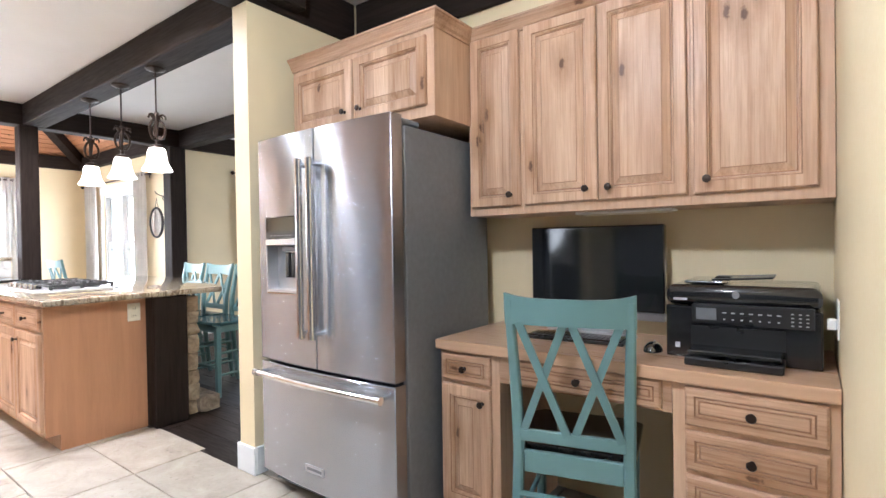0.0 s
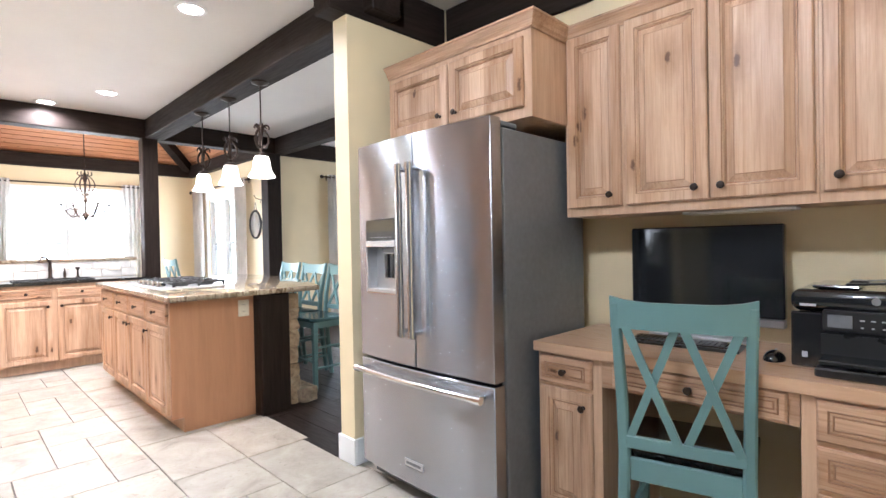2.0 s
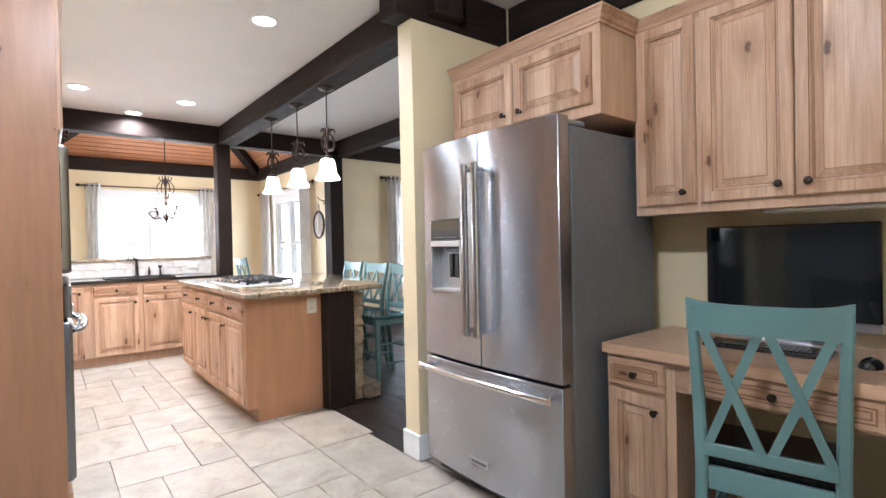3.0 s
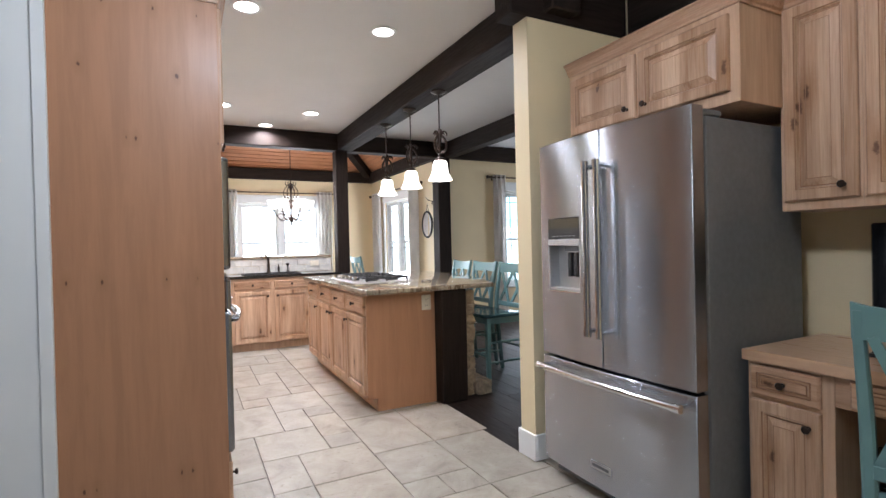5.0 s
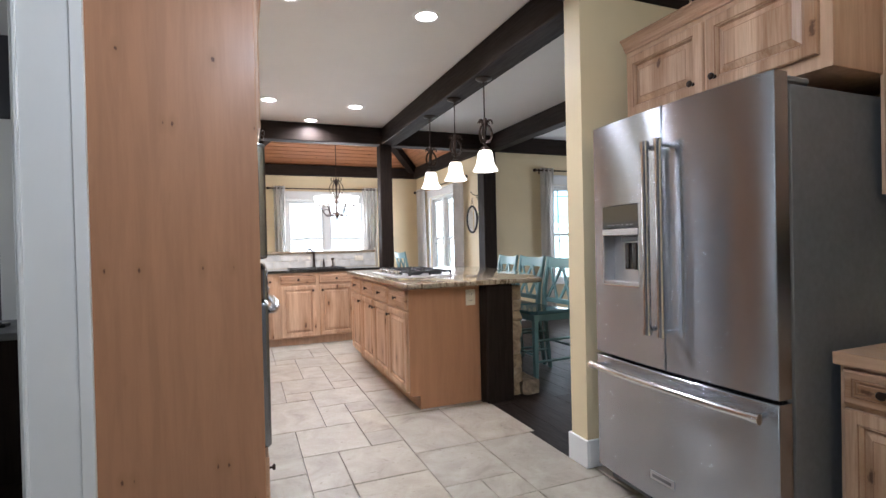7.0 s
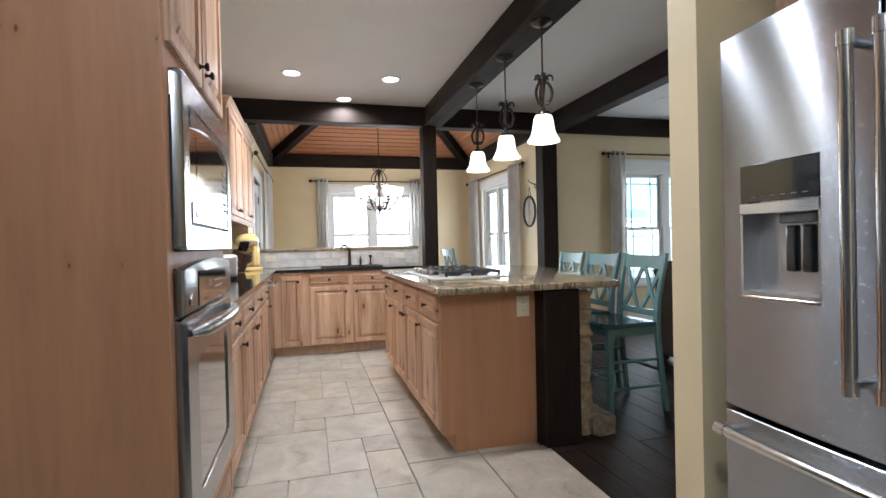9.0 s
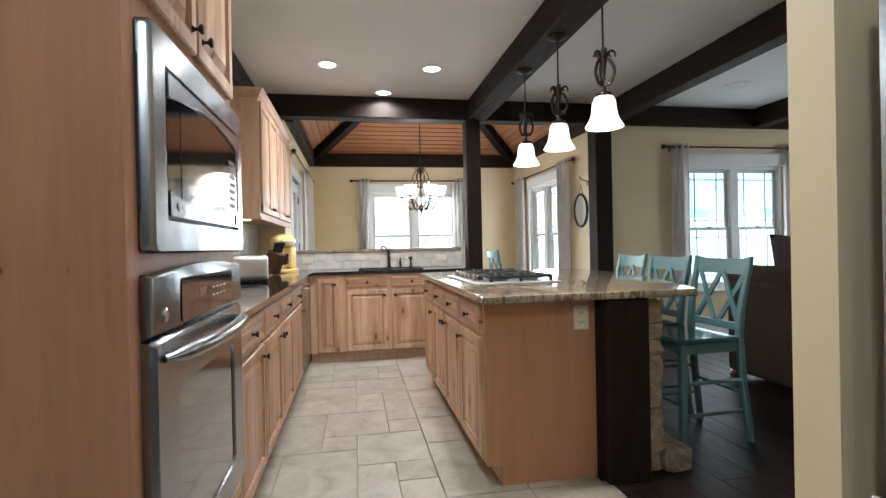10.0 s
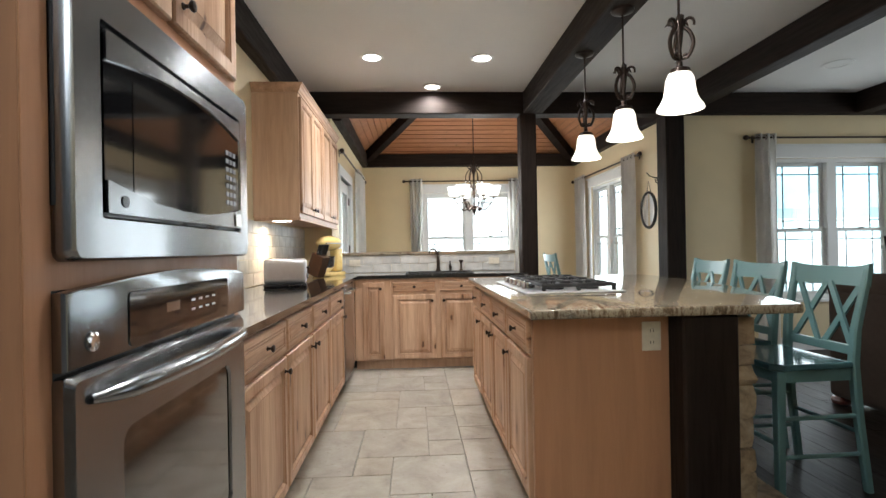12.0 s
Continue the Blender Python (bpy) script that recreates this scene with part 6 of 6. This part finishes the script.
for k in range(7):
    for r in range(2):
        part("button", boxes((0.18 + k * 0.025 - 0.002 * r, 0.1866 + k * 0.025 + 0.003 * r, -0.0145, -0.0122, 0.13 + r * 0.02, 0.1335 + r * 0.02)), WHITE_PRINT, cpn)
part("paper_slot", boxes((0.08, 0.35, -0.001, 0.004, 0.045, 0.105)), BLACK, pr)
part("output_tray", boxes((0.085, 0.345, -0.11, 0.02, 0.03, 0.045), bevel=0.004), BLACK_GLOSS, pr)
part("paper_tray", boxes((0.08, 0.35, -0.13, 0.02, 0.002, 0.026), bevel=0.004), BLACK, pr)
part("badge", lathe([(0, 0), (0.011, 0.0), (0.011, 0.002), (0, 0.002)], 18), SILVER, pr, "round silver badge", at=pose(0.215, -0.001, 0.205, 90, 0, 0))
part("mark", boxes((0.03, 0.045, -0.0015, -0.0002, 0.03, 0.047)), WHITE_PRINT, pr)
part("lettering", boxes((0.025, 0.068, 0.0, 0.006, 0.183, 0.19)), WHITE_PRINT, pr)

sw = thing("wall_outlet", "white outlet plate with a plug beside the desk", "outlet", pose(XR, 3.03, 0.98, 0, 0, -90))
part("plate", boxes((-0.04, 0.04, -0.006, -0.0005, -0.06, 0.06), bevel=0.002), TRIM, sw)
part("plug", boxes((-0.016, 0.016, -0.03, -0.006, -0.035, 0.0), bevel=0.004), TRIM, sw)

# ---- on the kitchen counter ----
to = thing("toaster", "polished steel toaster with black ends", "toaster", pose(-7.05, 0.66, CZ, 0, 0, -80) @ Matrix.Diagonal((0.95, 0.95, 1.04, 1)))
part("shell", boxes((-0.15, 0.15, -0.1, 0.1, 0.02, 0.19), bevel=0.035, seg=4), STEEL_TRAY, to, smooth=True)
part("base", boxes((-0.152, 0.152, -0.102, 0.102, 0.0005, 0.022), bevel=0.006), BLACK, to)
part("slot", boxes((-0.11, 0.11, -0.05, -0.02, 0.186, 0.1915), (-0.11, 0.11, 0.02, 0.05, 0.186, 0.1915)), BLACK, to)
for y in (-0.045, 0.045):
    part("lever", boxes((-0.168, -0.15, y - 0.018, y + 0.018, 0.12, 0.135), bevel=0.003), BLACK, to)
    part("dial", lathe([(0.018, 0), (0.016, 0.012), (0, 0.013)], 14), BLACK, to, at=pose(-0.1495, y, 0.07, 0, -90, 0))

kn = thing("knife_block", "dark wooden knife block with black-handled knives", "knife block", pose(-8.1, 0.68, CZ, 0, 0, 150))
part("block", boxes((-0.05, 0.05, -0.07, 0.07, 0.0, 0.2), bevel=0.006), KNIFE_WOOD, kn, at=pose(0, 0.03, 0.027, 22, 0, 0))
for i in range(3):
    for k in range(2):
        part("knife_handle", boxes((-0.008, 0.008, -0.011, 0.011, 0.2, 0.3), bevel=0.003), BLACK, kn, at=pose(-0.03 + i * 0.03, 0.01 + 0.04 * k, 0.027, 22, 0, 0))
mxr = thing("stand_mixer", "yellow enamel stand mixer with a steel bowl", "mixer", pose(-8.5, 0.72, CZ, 0, 0, 60))
part("base", slab(rounded_rect(-0.11, 0.11, -0.17, 0.17, 0.08), 0.0005, 0.04, 0.012, 3), YELLOW, mxr, smooth=True)
part("column", boxes((-0.05, 0.05, 0.06, 0.16, 0.04, 0.27), bevel=0.025, seg=3), YELLOW, mxr, smooth=True)
bm = bmesh.new()
bmesh.ops.create_uvsphere(bm, u_segments=20, v_segments=12, radius=1.0)
for v in bm.verts:
    v.co = Vector((v.co.x * 0.075, v.co.y * 0.185, v.co.z * 0.075 + 0.325))
part("head", bm, YELLOW, mxr, smooth=True)
part("bowl", lathe([(0.045, 0.042), (0.06, 0.05), (0.095, 0.1), (0.105, 0.19), (0.108, 0.195), (0.1, 0.19), (0.09, 0.1), (0.0, 0.055)], 22, cx=0, cy=-0.07), STEEL_BRIGHT, mxr, "polished steel bowl", smooth=True)
part("band", boxes((-0.0765, 0.0765, -0.12, 0.12, 0.318, 0.328), bevel=0.002), SILVER, mxr)

# backsplash tiles behind the sink and on the kitchen wall
bs = tagged(thing("backsplash", "pale stone backsplash tiles behind the sink", "backsplash"), kind="structure")
rnd = random.Random(5)
tile_meshes = {}


def splash_tile(w, h):
    key = (round(w, 3), round(h, 3))
    if key not in tile_meshes:
        tile_meshes[key] = mesh_of("tile", boxes((0, w, -0.011, 0.0, 0, h), bevel=0.002), SPLASH)
    return tile_meshes[key]


for r in range(2):
    y = 0.72 - (0.1 if r else 0.0)
    while y < 2.68:
        a, b = max(0.72, y), min(2.685, y + 0.2)
        if b - a > 0.03:
            part("tile", splash_tile(b - a - 0.0025, 0.0905), None, bs, at=pose(-8.952, a, CZ + 0.003 + r * 0.093, 0, 0, 90))
        y += 0.2
for r in range(5):
    x = -5.12 + (0.1 if r % 2 else 0.0)
    while x > -8.8:
        a, b = min(-5.12, x), max(-8.82, x - 0.2)
        if a - b > 0.03:
            part("tile", splash_tile(a - b - 0.0025, 0.0935), None, bs, at=pose(a, LEFT_Y + 0.0005, CZ + 0.003 + r * 0.0955, 0, 0, 180))
        x -= 0.2
for y in (0.92, 2.45):
    o = thing("outlet", "almond outlet plate set sideways in the backsplash", "outlet", pose(-8.94, y, 1.04, 0, 0, 90), "backsplash outlets")
    part("plate", boxes((-0.06, 0.06, -0.006, -0.0005, -0.036, 0.036), bevel=0.002), ALMOND, o)
    for u in (-0.035, 0.012):
        part("socket", boxes((u, u + 0.023, -0.009, -0.006, -0.014, 0.014)), ALMOND, o)

# ---- stones on the island's living room side ----
stone_wall = tagged(thing("stone_facing", "stacked brown fieldstone facing under the island counter", "stone facing"), kind="structure")
rnd = random.Random(11)


def stone_mesh(w, h, d):
    bm = bmesh.new()
    bmesh.ops.create_cube(bm, size=1.0)
    bmesh.ops.subdivide_edges(bm, edges=bm.edges[:], cuts=2, use_grid_fill=True)
    seed = rnd.random() * 50
    for v in bm.verts:
        p = v.co.copy()
        k = 0.5 / max(p.length, 1e-4)
        p = p.lerp(p * k, 0.28)
        n = noise.noise_vector(p * 2.2 + Vector((seed, 0, 0))) * 0.09
        p += n
        v.co = Vector((p.x * w, p.y * d, p.z * h))
    return mesh_of("stone", bm, STONE, True)


def lay_stones(x0, x1, z0, z1, yc, d):
    z = z0
    while z < z1 - 0.03:
        h = min(rnd.uniform(0.07, 0.15), z1 - z)
        x = x0
        while x < x1 - 0.03:
            w = min(rnd.uniform(0.12, 0.3), x1 - x)
            part("stone", stone_mesh(w * 1.05, h * 1.06, d), None, stone_wall, at=pose(x + w / 2, yc, z + h / 2))
            x += w
        z += h


lay_stones(IX0, -5.45, 0.0, 0.895, 2.91, 0.14)
lay_stones(IX0, -5.42, 0.0, 0.12, 3.03, 0.16)

# ---- floors ----
tile_floor = tagged(thing("floor", "tumbled travertine floor tiles in a random pattern", "floor"), kind="structure")
UX, UY = 0.2203, 0.2035
rnd = random.Random(3)
COLS, ROWS_N = 49, 28
ORIGIN = (-4.10 - 25 * UX, 0.0095 - 11 * UY)


def is_tile(i, j):
    x, y = ORIGIN[0] + (i + 0.5) * UX, ORIGIN[1] + (j + 0.5) * UY
    if x > 0.9:
        return False
    if y > 2.62 and (x < -4.3 or y > 3.45 or x > XR + 0.1):
        return False
    if y < 0.25 and x < -4.3:
        return False
    if x < -8.5 or (y < 0.85 and x < -4.3):
        return False
    if y > 1.6 and x > XR + 0.1:
        return False
    return True


used = [[not is_tile(i, j) for j in range(ROWS_N)] for i in range(COLS)]
tile_variants = {}


def floor_tile(a, b):
    k = rnd.randrange(3)
    if (a, b, k) not in tile_variants:
        w, h = a * UX - 0.005, b * UY - 0.005
        out = []
        for x0, y0, x1, y1, n in ((0, 0, w, 0, 5), (w, 0, w, h, 5), (w, h, 0, h, 5), (0, h, 0, 0, 5)):
            for q in range(n):
                s = q / n
                jx, jy = rnd.uniform(-0.002, 0.002), rnd.uniform(-0.002, 0.002)
                out.append((x0 + (x1 - x0) * s + jx, y0 + (y1 - y0) * s + jy))
        bm = bmesh.new()
        top = [bm.verts.new((x + (w / 2 - x) * 0.012, y + (h / 2 - y) * 0.012, 0.0)) for x, y in out]
        low = [bm.verts.new((x, y, -0.004)) for x, y in out]
        base = [bm.verts.new((x, y, -0.014)) for x, y in out]
        bm.faces.new(top)
        for p, q in ((top, low), (low, base)):
            for i in range(len(out)):
                bm.faces.new((p[i], p[(i + 1) % len(out)], q[(i + 1) % len(out)], q[i]))
        tile_variants[(a, b, k)] = mesh_of("tile", bm, TRAVERTINE)
    return tile_variants[(a, b, k)]


def lay_tile(i, j, a, b):
    cells = [(i + p, j + q) for p in range(a) for q in range(b)]
    if any(p >= COLS or q >= ROWS_N or used[p][q] for p, q in cells):
        return False
    for p, q in cells:
        used[p][q] = True
    part("tile", floor_tile(a, b), None, tile_floor, at=pose(ORIGIN[0] + i * UX, ORIGIN[1] + j * UY, rnd.uniform(-0.0008, 0.0008)))
    return True


# the aisle's tiles: row across the aisle, step along it, and their span each way
AISLE = [(6, 9, 1, 1), (7, 8, 2, 2), (8, 10, 1, 1), (6, 10, 2, 2), (8, 11, 1, 2), (9, 9, 2, 2), (7, 12, 1, 2), (7, 14, 2, 2), (8, 13, 1, 1), (5, 12, 2, 3), (4, 9, 2, 3), (7, 6, 1, 2),
         (8, 7, 1, 1), (5, 6, 2, 3), (8, 5, 1, 2), (8, 4, 1, 1), (9, 3, 2, 3), (6, 4, 2, 2), (6, 2, 1, 2), (7, 2, 2, 2), (9, 1, 2, 2), (10, 0, 1, 1), (11, 0, 2, 3), (6, 16, 2, 2)]
for row, step, across, deep in AISLE:
    lay_tile(25 - step - deep, row + 11, deep, across)
for i in range(COLS):
    for j in range(ROWS_N):
        if used[i][j]:
            continue
        options = [(3, 2), (2, 3), (2, 2), (2, 1), (1, 2), (1, 1)]
        weight = {6: 1.0, 4: 0.8, 2: 0.55, 1: 0.25}
        options.sort(key=lambda o: -rnd.random() ** (1 / weight[o[0] * o[1]]))
        for a, b in options + [(1, 1)]:
            if lay_tile(i, j, a, b):
                break

wood_floor = tagged(thing("floor_living", "dark hand-scraped wood plank floor", "floor"), kind="structure")
rnd = random.Random(8)
plank_meshes = {}


def plank(l, w):
    key = (round(l, 2), round(w, 3))
    if key not in plank_meshes:
        bm = bmesh.new()
        box(bm, 0, l - 0.003, 0, w - 0.002, -0.013, 0.0, 0.0012)
        plank_meshes[key] = mesh_of("plank", bm, PLANK)
    return plank_meshes[key]


def lay_planks(x0, x1, y0, y1, w):
    y = y0
    while y < y1 - 0.01:
        x = x0 - rnd.choice((0, 0.4, 0.8, 1.2))
        while x < x1:
            a, b = max(x0, x), min(x1, x + 1.8)
            if b - a > 0.05:
                part("plank", plank(b - a, min(w, y1 - y)), None, wood_floor, at=pose(a, y, 0))
            x += 1.8
        y += w


lay_planks(-8.5, -4.34, 2.61, 3.56, 0.19)
lay_planks(-8.8, -2.0, 3.56, 5.6, 0.17)
under_bed = boxes((-8.5, -4.34, 2.61, 3.56, -0.0139, -0.0132), (-8.8, -2.0, 3.56, 5.6, -0.0139, -0.0132))
structure("underlay", under_bed, IRON, "dark underlay between the floor planks", "floor")
rest = bmesh.new()
box(rest, -12.1, -8.51, 0.7, 4.42, -0.013, -0.001)
box(rest, -8.7, -1.72, 5.6, 8.6, -0.013, -0.001)
box(rest, -6.62, -4.36, -2.2, 0.28, -0.013, -0.001)
tagged(part("boards", rest, PLANK, wood_floor), kind="stuff")
